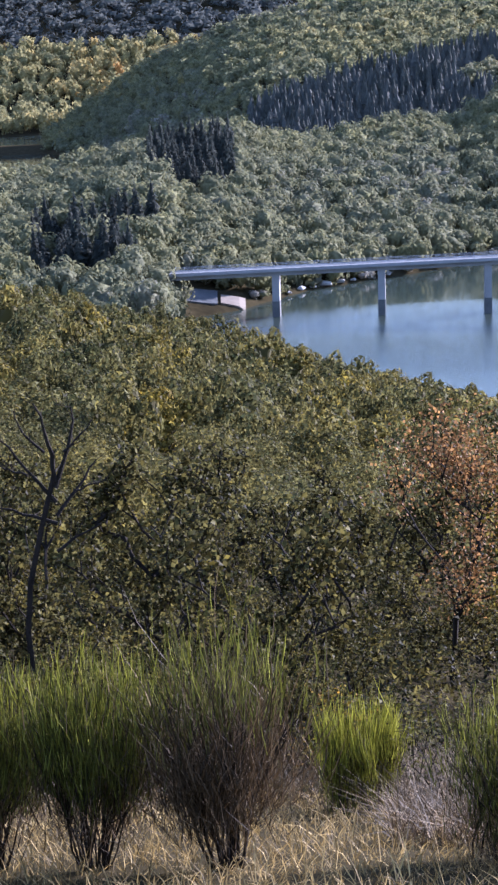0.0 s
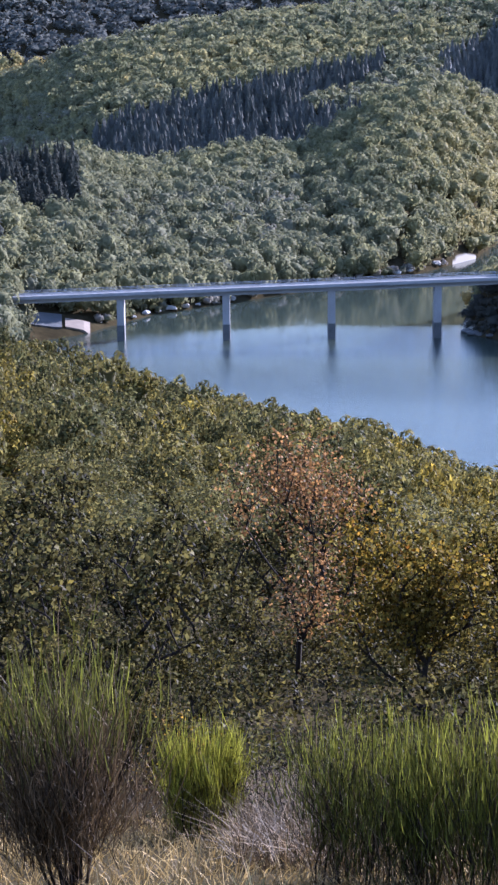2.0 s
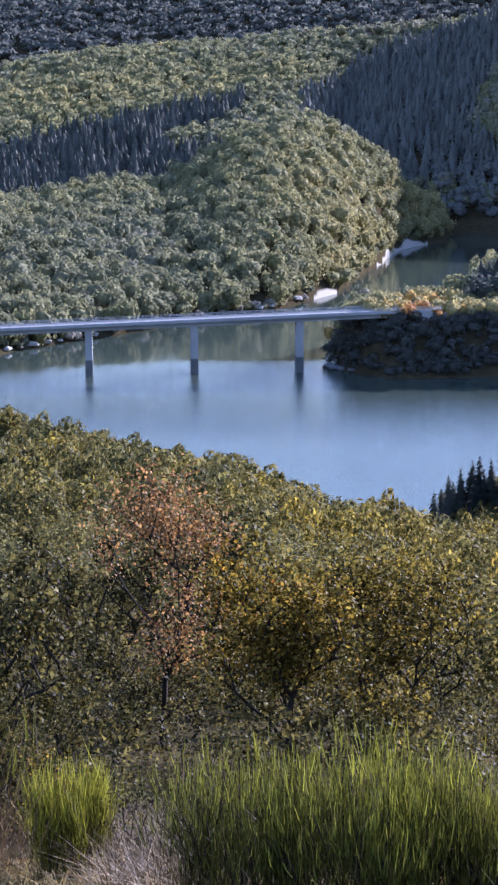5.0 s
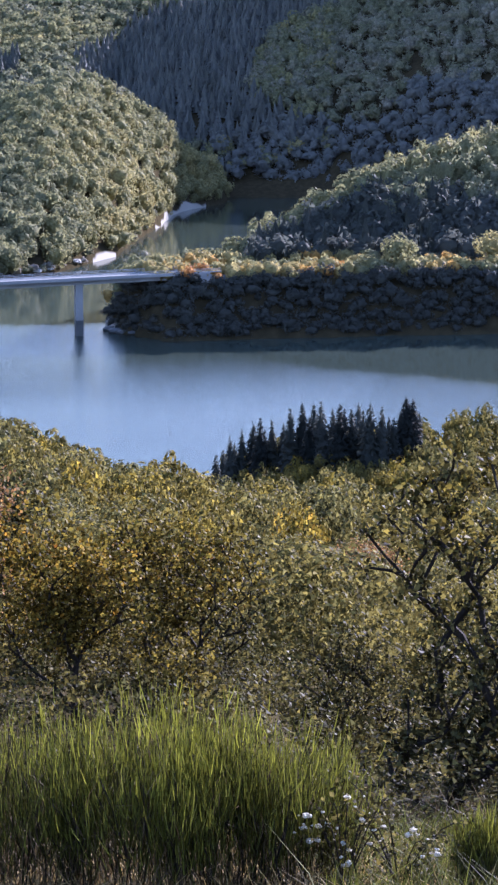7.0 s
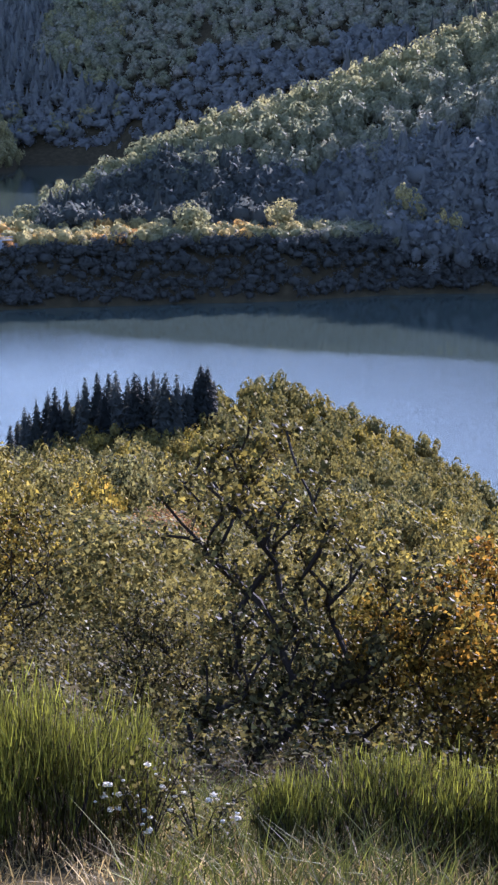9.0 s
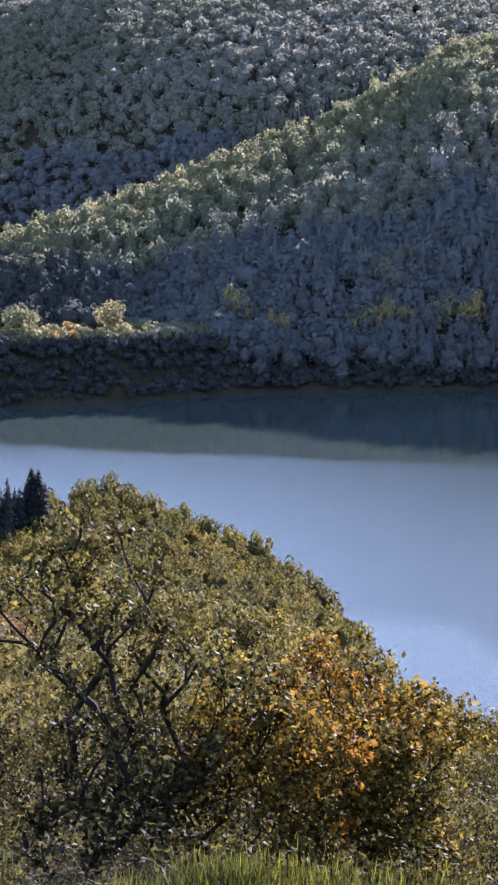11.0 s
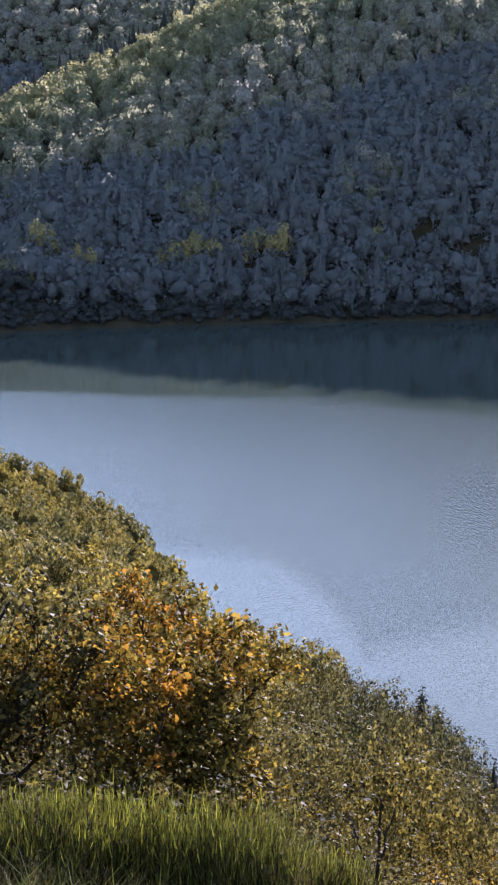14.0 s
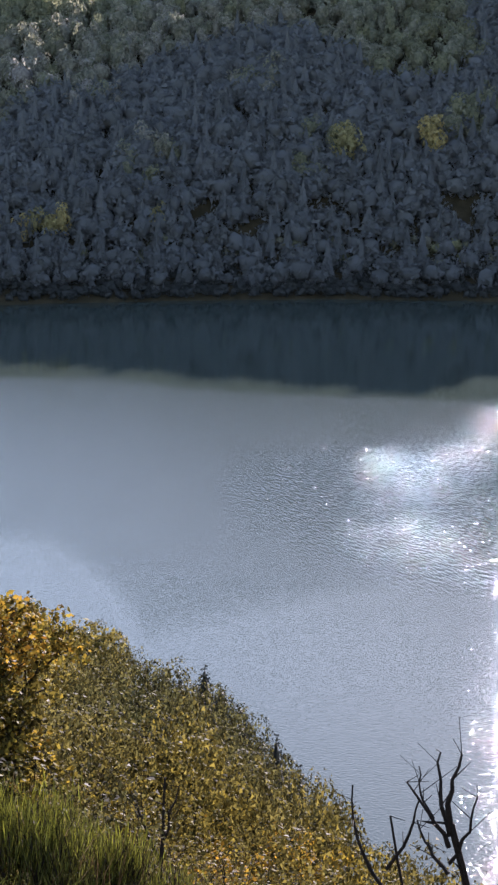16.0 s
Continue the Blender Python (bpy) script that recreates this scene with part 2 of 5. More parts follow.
def parts_of_land(az, r):
    fa = lerp(az, A_FOOT)
    da = lerp(az, A_DEEP)
    hill_a = np.where(az > -3.05, -9, hill(r, fa, fa + da, rise(fa + da, lerp(az, A_EL)) - 8, 0.4, 0.85))
    hill_b1 = np.where(az > 2, -9, hill(r, np.interp(az, [-24, -21, -17, -8, -6], [1400, 1120, 930, 930, 1100]), 1450, rise(1450, lerp(az, B1_EL)) - 9, 0.3, 0.9))
    yellow = hill(r, 1730, 1950, rise(1950, -1.1) - 12, 0.1)
    yellow = np.where(az > -14, -9, yellow)
    hill_b0 = hill(r, 1800, 2900, rise(2900, np.interp(az, [-30, -4, 0, 4, 8, 16], [5, 5.6, 5.6, 5.2, 4.85, 4.8])), 0.1)
    hill_b2 = np.where(az < -8.4, -9, hill(r, b2_foot(az), 1380, rise(1380, lerp(az, B2_EL)) - 9, 0.05, 0.62))
    fc = lerp(az, C_FOOT)
    dc = lerp(az, C_DEEP)
    hill_c = np.where(az < -3.4, -9, hill(r, fc + bench(az), fc + 48 + dc, rise(fc + 48 + dc, lerp(az, C_EL)) - 8, 0.35, 0.58))
    bank = 14.3 * (0.25 + 0.75 * smooth(-6.85, -5.9, az)) * smooth(fc, fc + 13, r) - 12.0 * smooth(fc + 45, fc + 75, r)
    back = lerp(az, SPIT_BACK)
    bank = bank - 6 * smooth(7, 10, az) * smooth(fc, fc + 13, r)
    bank = np.where(r < fc, (r - fc) * 0.5, np.where((az < 0) & (r > back - 6), 2.3 - (r - back + 6) * 0.4, bank))
    bank = np.where(az < -6.8, -9, bank)
    return hill_a, hill_b1, yellow, hill_b0, hill_b2, hill_c, bank, near_slope(az, r), headland(az, r)


def land(az, r):
    """Height of the ground above the lake."""
    z = np.max(parts_of_land(az, r), axis=0)
    z = np.maximum(z, -5)
    z = z + np.where(z > 2, wobble(az, r, 23, 0.5) * smooth(60, 200, r), 0)
    w = smooth(45, 80, np.abs(az))
    return z * (1 - w) + w * (EYE - 1.6 + 0.08 * r - smooth(0, 25, r) * (1 - smooth(90, 150, np.abs(az))) * 3)


def at(az, r, dz=0.0):
    """The place on the ground at a bearing and distance."""
    return Vector((r * math.sin(radians(az)), r * math.cos(radians(az)), float(land(np.float64(az), np.float64(r))) + dz))


def mesh_of(name, verts, faces_flat, corners, attributes=(), flat=True):
    me = bpy.data.meshes.new(name)
    nf = len(faces_flat) // corners
    me.vertices.add(len(verts))
    me.vertices.foreach_set("co", np.asarray(verts, np.float32).ravel())
    me.loops.add(nf * corners)
    me.loops.foreach_set("vertex_index", np.asarray(faces_flat, np.int32))
    me.polygons.add(nf)
    me.polygons.foreach_set("loop_start", np.arange(nf, dtype=np.int32) * corners)
    if not flat:
        me.polygons.foreach_set("use_smooth", np.ones(nf, bool))
    for key, values in attributes:
        me.attributes.new(key, "FLOAT", "POINT").data.foreach_set("value", np.asarray(values, np.float32))
    me.update(calc_edges=True)
    return me


def polar_sheet(azs, rs, height):
    A, R = np.meshgrid(azs, rs)
    Z = height(A, R)
    v = np.stack([R * np.sin(np.radians(A)), R * np.cos(np.radians(A)), Z], -1).reshape(-1, 3)
    n = len(azs)
    i = np.arange(len(rs) - 1)[:, None] * n
    j = np.arange(n)[None, :]
    k = (j + 1) % n
    f = np.stack([i + j, i + k, i + n + k, i + n + j], -1).reshape(-1)
    return v, f, Z


azs = np.concatenate([np.arange(-180, -34, 4), np.arange(-34, 36, 0.25), np.arange(36, 180, 4)])
rs = np.concatenate([[0.0], np.geomspace(1, 40, 40), np.arange(44, 300, 5), np.arange(300, 1000, 7), np.geomspace(1000, 4700, 45)])
gv, gf, _ = polar_sheet(azs, rs, land)
M_GROUND = noisy("hill_soil", [(0.3, (0.026, 0.022, 0.013)), (0.5, (0.042, 0.034, 0.018)), (0.7, (0.07, 0.055, 0.03))], 0.4, 6, 1.0, 0.5, spec=0.0)
_n, _l = M_GROUND.node_tree.nodes, M_GROUND.node_tree.links
_pos, _xyz, _mix = _n.new("ShaderNodeNewGeometry"), _n.new("ShaderNodeSeparateXYZ"), _n.new("ShaderNodeMix")
_wob = _n.new("ShaderNodeTexNoise")
_wob.inputs["Scale"].default_value = 0.05
_l.new(_pos.outputs["Position"], _wob.inputs["Vector"])
_l.new(_pos.outputs["Position"], _xyz.inputs[0])
_mix.data_type = "RGBA"
_band = ramp(_n, [(0.0, (1, 1, 1)), (0.1, (1, 1, 1)), (0.16, (0, 0, 0))])
_l.new(math_node(_n, _l, "ADD", math_node(_n, _l, "MULTIPLY", _xyz.outputs[2], 0.055), math_node(_n, _l, "MULTIPLY", math_node(_n, _l, "SUBTRACT", _wob.outputs[0], 0.45), 0.6)), _band.inputs[0])
_b = _n["Principled BSDF"]
_old = _b.inputs["Base Color"].links[0].from_socket
def _between(lo, hi):
    """1 between two bearings, given as east over north."""
    return math_node(_n, _l, "MULTIPLY", math_node(_n, _l, "GREATER_THAN", _xyz.outputs[0], math_node(_n, _l, "MULTIPLY", _xyz.outputs[1], lo)), math_node(_n, _l, "LESS_THAN", _xyz.outputs[0], math_node(_n, _l, "MULTIPLY", _xyz.outputs[1], hi)))


_beach = math_node(_n, _l, "MAXIMUM", _between(-0.1263, -0.114), math_node(_n, _l, "MULTIPLY", _between(-0.0928, -0.066), math_node(_n, _l, "GREATER_THAN", _xyz.outputs[1], 700.0)))
_l.new(math_node(_n, _l, "MULTIPLY", _band.outputs[0], _beach), _mix.inputs[0])
_l.new(_old, _mix.inputs[6])
_mix.inputs[7].default_value = (0.3, 0.28, 0.24, 1)
_high, _top = _n.new("ShaderNodeMix"), ramp(_n, [(0.0, (0, 0, 0)), (0.72, (0, 0, 0)), (0.8, (1, 1, 1))])
_high.data_type = "RGBA"
_east = math_node(_n, _l, "GREATER_THAN", _xyz.outputs[0], math_node(_n, _l, "MULTIPLY", _xyz.outputs[1], 0.075))
_l.new(math_node(_n, _l, "MULTIPLY", math_node(_n, _l, "MULTIPLY", _xyz.outputs[2], 1 / 220), _east), _top.inputs[0])
_l.new(_top.outputs[0], _high.inputs[0])
_l.new(_mix.outputs[2], _high.inputs[6])
_high.inputs[7].default_value = (0.26, 0.32, 0.1, 1)
_l.new(_high.outputs[2], _b.inputs["Base Color"])
ground_me = mesh_of("ground", gv, gf, 4, flat=False)
ground_me.flip_normals()
ground_me.materials.append(M_GROUND)
ground = tagged(new("ground", ground_me), "brown leaf-strewn hillside ground under the woods around the lake", "ground", kind="structure")

# ---- water ----
def lake_material():
    m, n, l, b = material("lake_water", 0.06, (0.035, 0.047, 0.037), 0.27)
    b.inputs["IOR"].default_value = 1.33
    co = n.new("ShaderNodeTexCoord")
    big = n.new("ShaderNodeTexNoise")
    big.inputs["Scale"].default_value, big.inputs["Detail"].default_value = 0.006, 2
    l.new(co.outputs["Object"], big.inputs["Vector"])
    r = ramp(n, [(0.42, (0.02, 0.02, 0.02)), (0.6, (0.04, 0.04, 0.04))])
    l.new(big.outputs[0], r.inputs[0])
    l.new(r.outputs[0], b.inputs["Roughness"])
    # a gust roughens one stretch of the lake
    gust = n.new("ShaderNodeVectorMath")
    gust.operation = "DISTANCE"
    gust.inputs[1].default_value = (166.0, 262.0, 0.0)
    l.new(co.outputs["Object"], gust.inputs[0])
    wind = ramp(n, [(0.12, (1, 1, 1)), (0.5, (0.015, 0.015, 0.015))])
    l.new(math_node(n, l, "ADD", math_node(n, l, "MULTIPLY", gust.outputs["Value"], 1 / 130), math_node(n, l, "MULTIPLY", math_node(n, l, "SUBTRACT", big.outputs[0], 0.5), 0.9)), wind.inputs[0])
    out = n.new("ShaderNodeVectorMath")
    out.operation = "LENGTH"
    l.new(co.outputs["Object"], out.inputs[0])
    # the breeze keeps off the far shore in the east, less so towards the bridge
    side = n.new("ShaderNodeSeparateXYZ")
    l.new(co.outputs["Object"], side.inputs[0])
    west = ramp(n, [(0.0, (1, 1, 1)), (0.4, (0.35, 0.35, 0.35)), (1.0, (0, 0, 0))])
    l.new(math_node(n, l, "MULTIPLY", math_node(n, l, "ADD", side.outputs[0], 60.0), 0.007), west.inputs[0])
    reach = math_node(n, l, "SUBTRACT", math_node(n, l, "MULTIPLY", out.outputs["Value"], 0.001), math_node(n, l, "MULTIPLY", math_node(n, l, "GREATER_THAN", out.outputs["Value"], 330.0), math_node(n, l, "MULTIPLY", west.outputs[0], 0.1)))
    far = math_node(n, l, "ADD", reach, math_node(n, l, "MULTIPLY", math_node(n, l, "SUBTRACT", big.outputs[0], 0.5), 0.12))
    calm = ramp(n, [(0.398, (1, 1, 1)), (0.418, (0.1, 0.1, 0.1))])
    l.new(far, calm.inputs[0])
    # a smooth stretch under the near bank, with a tongue of wind reaching into it
    bearing = math_node(n, l, "ARCTAN2", side.outputs[0], side.outputs[1])
    edge = ramp(n, [(p / 40, (v / 400,) * 3) for p, v in ((0, 270), (12.5, 275), (15.5, 272), (17.2, 252), (18.6, 226), (20.5, 233), (24, 246), (32, 275))])
    l.new(math_node(n, l, "MULTIPLY", bearing, 180 / math.pi / 40), edge.inputs[0])
    past = math_node(n, l, "SUBTRACT", math_node(n, l, "MULTIPLY", out.outputs["Value"], 1 / 400), edge.outputs[0])
    still = ramp(n, [(0.485, (0.55, 0.55, 0.55)), (0.515, (1, 1, 1))])
    l.new(math_node(n, l, "ADD", past, math_node(n, l, "ADD", 0.47, math_node(n, l, "MULTIPLY", big.outputs[0], 0.06))), still.inputs[0])
    calm_all = math_node(n, l, "MULTIPLY", calm.outputs[0], still.outputs[0])
    ripple = math_node(n, l, "MULTIPLY", calm_all, 0.4)
    gusts = math_node(n, l, "MULTIPLY", calm_all, wind.outputs[0])
    normal = None
    for size, detail, strength, depth, squeeze in ((2.5, 2, ripple, 0.2, 1.0), (2.1, 0, gusts, 0.5, 0.3)):
        a, bu = n.new("ShaderNodeTexNoise"), n.new("ShaderNodeBump")
        a.inputs["Scale"].default_value, a.inputs["Detail"].default_value = size, detail
        turn = n.new("ShaderNodeMapping")
        turn.inputs["Rotation"].default_value = (0, 0, radians(28))
        turn.inputs["Scale"].default_value = (1, squeeze, 1)
        l.new(co.outputs["Object"], turn.inputs[0])
        l.new(turn.outputs[0], a.inputs["Vector"])
        bu.inputs["Distance"].default_value = depth
        if isinstance(strength, float):
            bu.inputs["Strength"].default_value = strength
        else:
            l.new(strength, bu.inputs["Strength"])
        l.new(a.outputs[0], bu.inputs["Height"])
        if normal:
            l.new(normal, bu.inputs["Normal"])
        normal = bu.outputs[0]
    l.new(normal, b.inputs["Normal"])
    return m


M_WATER = lake_material()
bm = bmesh.new()
bmesh.ops.create_grid(bm, x_segments=2, y_segments=2, size=2600)
water_me = bpy.data.meshes.new("water")
bm.to_mesh(water_me)
bm.free()
water_me.materials.append(M_WATER)
tagged(new("water", water_me), "blue rippled reservoir water reflecting sky and dark hills", "lake", kind="structure")


# ---- builders ----
def part(name, bm, mat, parent=None, label="", smooth_faces=False):
    me = bpy.data.meshes.new(name)
    bm.to_mesh(me)
    bm.free()
    me.materials.append(mat)
    if smooth_faces:
        me.polygons.foreach_set("use_smooth", np.ones(len(me.polygons), bool))
    ob = new(name, me)
    ob.parent = parent
    return tagged(ob, label)


def mesh_part(name, me, mat, parent=None, label=""):
    me.materials.append(mat)
    ob = new(name, me)
    ob.parent = parent
    return tagged(ob, label)


def empty(name, place, turn=0.0):
    ob = new(name)
    ob.matrix_basis = Matrix.Translation(place) @ Matrix.Rotation(turn, 4, "Z")
    return ob


def box(bm, lo, hi, m=None):
    vs = [Vector((x, y, z)) for x in (lo[0], hi[0]) for y in (lo[1], hi[1]) for z in (lo[2], hi[2])]
    vs = [bm.verts.new(m @ v if m else v) for v in vs]
    for q in ((0, 1, 3, 2), (4, 6, 7, 5), (0, 4, 5, 1), (2, 3, 7, 6), (0, 2, 6, 4), (1, 5, 7, 3)):
        bm.faces.new([vs[k] for k in q])


def blades(rng, centre, normal, size, tri=True, long=1.0):
    """Small leaves at given places with given normals: triangles, or lozenges of two triangles."""
    n = len(centre)
    nn = normal / np.maximum(np.linalg.norm(normal, axis=1, keepdims=True), 1e-6)
    h = np.where(np.abs(nn[:, 2:3]) < 0.9, [[0, 0, 1.0]], [[1.0, 0, 0]])
    u = np.cross(nn, h)
    u /= np.maximum(np.linalg.norm(u, axis=1, keepdims=True), 1e-6)
    w = np.cross(nn, u)
    a = rng.uniform(0, 6.283, (n, 1))
    u, w = u * np.cos(a) + w * np.sin(a), w * np.cos(a) - u * np.sin(a)
    s = size if np.ndim(size) else np.full(n, size)
    s = (s * rng.uniform(0.6, 1.3, n))[:, None]
    if tri:
        v = np.stack([centre + s * long * u, centre - s * (0.7 * u - 0.62 * w), centre - s * (0.7 * u + 0.62 * w)], 1)
        return v.reshape(-1, 3), np.arange(3 * n)
    tip = 0.25 * s * nn
    v = np.stack([centre - s * long * u, centre + 0.72 * s * w - tip, centre + s * long * u, centre - 0.72 * s * w - tip], 1)
    i = np.arange(n)[:, None] * 4
    return v.reshape(-1, 3), (i + np.array([[0, 1, 2, 0, 2, 3]])).ravel()


def ball_mesh(level):
    """Directions and triangles of a ball."""
    bm = bmesh.new()
    bmesh.ops.create_icosphere(bm, subdivisions=level, radius=1.0)
    v = np.array([q.co[:] for q in bm.verts])
    f = np.array([[q.index for q in p.verts] for p in bm.faces])
    bm.free()
    return v, f


BALL, SMALL_BALL = ball_mesh(2), ball_mesh(1)


def crown(rng, count, leaf, lobes=7, tall=1.0, core=0.78, tri=True, rag=0.1, loose=0.33, fine=False):
    """A broadleaf crown about 1 in radius and 2 * tall high, standing on z = 0: leaves round several lobes over a core,
    darkened for inner shade if fine.
    """
    c = rng.normal(0, 0.42, (lobes, 3)) * [1, 1, 0.75]
    c[0] = 0
    c = np.clip(c, -0.62, 0.62)
    rad = rng.uniform(0.34, 0.54, lobes)
    rad[0] = 0.68
    if fine:
        # many small clumps of leaves over the outside
        c = rng.normal(size=(lobes, 3))
        c = c / np.linalg.norm(c, axis=1, keepdims=True) * rng.uniform(0.5, 0.8, (lobes, 1)) * [1, 1, 0.9]
        rad = rng.uniform(0.17, 0.32, lobes)
        c[0], rad[0] = 0, 0.56
    k = rng.integers(0, lobes, count * 4)
    d = rng.normal(size=(count * 4, 3))
    d /= np.linalg.norm(d, axis=1, keepdims=True)
    p = c[k] + d * rad[k][:, None] * rng.uniform(1 - rag, 1 + rag * 0.3, (count * 4, 1))
    dist = np.linalg.norm(p[:, None] - c[None], axis=2) / rad[None]
    keep = np.where((dist > 0.97 - 1.3 * rag).all(1) & (p[:, 2] > -0.8))[0][:count]
    p, d = p[keep], d[keep]
    v, f = blades(rng, p, d + rng.normal(0, loose, p.shape) + [0, 0, 0.3 * loose], leaf, tri)
    per = len(v) // len(p)
    rnd = np.repeat(rng.random(len(p)), per)
    hard = len(f) // 3
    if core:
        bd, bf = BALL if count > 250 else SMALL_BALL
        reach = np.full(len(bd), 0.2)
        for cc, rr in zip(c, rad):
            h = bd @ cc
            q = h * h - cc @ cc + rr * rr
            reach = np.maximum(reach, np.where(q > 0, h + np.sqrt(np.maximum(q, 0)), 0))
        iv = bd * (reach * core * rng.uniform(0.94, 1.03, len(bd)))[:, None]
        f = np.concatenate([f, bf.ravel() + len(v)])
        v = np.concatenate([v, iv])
        # darker core under fine crowns paints the shade between leaf clumps
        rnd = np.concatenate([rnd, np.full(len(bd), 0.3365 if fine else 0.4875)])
    v = v * [1, 1, tall] + [0, 0, 0.95 * tall]
    return v, f, rnd, hard


def fir(rng, count, leaf, slim=0.24, core=True):
    """A fir 1 high: tiers of drooping sprays round a cone."""
    h = 1 - rng.random(count) ** 0.62
    a = rng.uniform(0, 6.283, count)
    tier = 0.75 + 0.35 * ((h * 11 + 0.15 * np.sin(3 * a)) % 1.0)
    rr = slim * (1 - h) ** 0.85 * tier * rng.uniform(0.55, 1.1, count) + 0.006
    p = np.stack([rr * np.cos(a), rr * np.sin(a), 0.03 + 0.96 * h], 1)
    nrm = np.stack([np.cos(a), np.sin(a), np.full(count, 0.9)], 1) + rng.normal(0, 0.22, (count, 3))
    v, f = blades(rng, p, nrm, leaf * (0.35 + 0.8 * (1 - h)), True, 1.6)
    rnd = np.repeat(rng.random(count), 3)
    if core:
        k = 6
        b = np.arange(k) * 6.283 / k
        cv = np.concatenate([np.stack([0.72 * slim * np.cos(b), 0.72 * slim * np.sin(b), np.full(k, 0.04)], 1), [[0, 0, 0.93]]])
        cf = np.array([(j, (j + 1) % k, k) for j in range(k)]).ravel() + len(v)
        # the cone takes the darkest leaf value, standing in for inner shade
        v, f, rnd = np.concatenate([v, cv]), np.concatenate([f, cf]), np.concatenate([rnd, np.full(k + 1, 0.1385)])
    return v, f, rnd, len(f) // 3


def spruce(rng, tiers=6, sides=9):
    """A distant spruce 1 high: ragged drooping tiers of boughs, one above the other."""
    V, F, K = [], [], []
    for k in range(tiers):
        z0, z1 = 0.04 + 0.86 * k / tiers, 0.04 + 0.86 * k / tiers + 0.34 - 0.12 * k / tiers
        rad = 0.26 * (1 - k / tiers) ** 0.8 + 0.025
        n = len(V)
        V.append((0, 0, min(z1, 1.0)))
        K.append(0.25)
        turn = rng.uniform(0, 6.283)
        for s in range(sides):
            t = turn + s * 6.2832 / sides
            r = rad * rng.uniform(0.6, 1.15) * (1.0 if s % 2 else 0.75)
            V.append((r * math.cos(t), r * math.sin(t), z0 - rng.uniform(0, 0.05)))
            K.append(rng.random())
        F += [q for s in range(sides) for q in (n, n + 1 + s, n + 1 + (s + 1) % sides)]
    return np.array(V), np.array(F), np.array(K), len(F) // 3


def woods(name, templates, place, scale, turn, tint, which, mat, label, category="woods"):
    """Many trees joined into one mesh of kind stuff."""
    V, F, K, T, S = [], [], [], [], []
    base = 0
    for k, (v, f, rnd, hard) in enumerate(templates):
        soft = np.arange(len(f) // 3) >= hard
        for i in np.where(which == k)[0]:
            c, s = math.cos(turn[i]), math.sin(turn[i])
            q = v * scale[i]
            V.append(np.stack([q[:, 0] * c - q[:, 1] * s, q[:, 0] * s + q[:, 1] * c, q[:, 2]], 1) + place[i])
            F.append(f + base)
            K.append(rnd)
            S.append(soft)
            T.append(np.full(len(v), tint[i]))
            base += len(v)
    if not V:
        return None
    me = mesh_of(name, np.concatenate(V), np.concatenate(F), 3, (("leaf", np.concatenate(K)), ("tint", np.concatenate(T))))
    me.polygons.foreach_set("use_smooth", np.concatenate(S))
    me.materials.append(mat)
    return tagged(new(name, me), label, category, kind="stuff")


def scatter(rng, az0, az1, r0, r1, gap):
    """Jittered places, as bearing and distance, about gap metres apart."""
    out = []
    r = r0
    while r < r1:
        step = math.degrees(gap / r)
        a = np.arange(az0 + step * rng.random(), az1, step)
        a = a + rng.uniform(-0.46, 0.46, len(a)) * step
        out.append(np.stack([a, np.full(len(a), r) + rng.uniform(-0.9, 0.9, len(a)) * gap], 1))
        r += gap * 0.9
    p = np.concatenate(out)
    return p[:, 0], p[:, 1]


def in_view(az, r, z, high):
    """Keeps trees that some stretch of open air joins to the lookout: marches each line of sight over the land."""
    top = np.degrees(np.arctan2(z + high - EYE, r))
    ok = np.ones(len(az), bool)
    for s in np.linspace(0.05, 0.97, 46):
        q = r * s
        g = land(az, q)
        cover = np.where((q > 45) & (g > 1.5), tree_height(q) * 0.55, 0)
        ok &= np.degrees(np.arctan2(g + cover - EYE, q)) < top + 0.15
    return ok


def plant(rng, name, az, r, templates, width, high, tint, mat, label, sink=0.4, category="woods", cull=True):
    z = land(az, r)
    ok = z > 0.35
    if cull:
        ok &= in_view(az, r, z, high)
    az, r, z, width, high, tint = (q[ok] for q in (az, r, z, width, high, tint))
    n = len(az)
    place = np.stack([r * np.sin(np.radians(az)), r * np.cos(np.radians(az)), z - sink], 1)
    which = rng.integers(0, len(templates), n)
    return woods(name, templates, place, np.stack([width, width, high], 1), rng.uniform(0, 6.283, n), tint, which, mat, label, category)


def patches(az, r, size, seed):
    """Slow variation over the land, 0 to 1."""
    x, y = r * np.sin(np.radians(az)) / size, r * np.cos(np.radians(az)) / size
    return 0.5 + 0.25 * (np.sin(x * 1.3 + seed) + np.sin(y * 1.7 + 2 * seed + np.sin(x)))


# ---- far woods ----
rng = np.random.default_rng(4)
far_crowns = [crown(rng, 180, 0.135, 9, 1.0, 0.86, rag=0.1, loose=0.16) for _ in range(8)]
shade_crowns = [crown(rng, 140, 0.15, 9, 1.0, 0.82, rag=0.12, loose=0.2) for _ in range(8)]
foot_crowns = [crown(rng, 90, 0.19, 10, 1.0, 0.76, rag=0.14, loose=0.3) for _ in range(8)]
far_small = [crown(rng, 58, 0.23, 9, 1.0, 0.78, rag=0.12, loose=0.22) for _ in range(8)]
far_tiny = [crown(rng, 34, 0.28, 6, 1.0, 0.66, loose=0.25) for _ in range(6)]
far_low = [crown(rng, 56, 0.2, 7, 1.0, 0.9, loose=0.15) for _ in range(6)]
far_firs = [spruce(rng) for _ in range(6)]


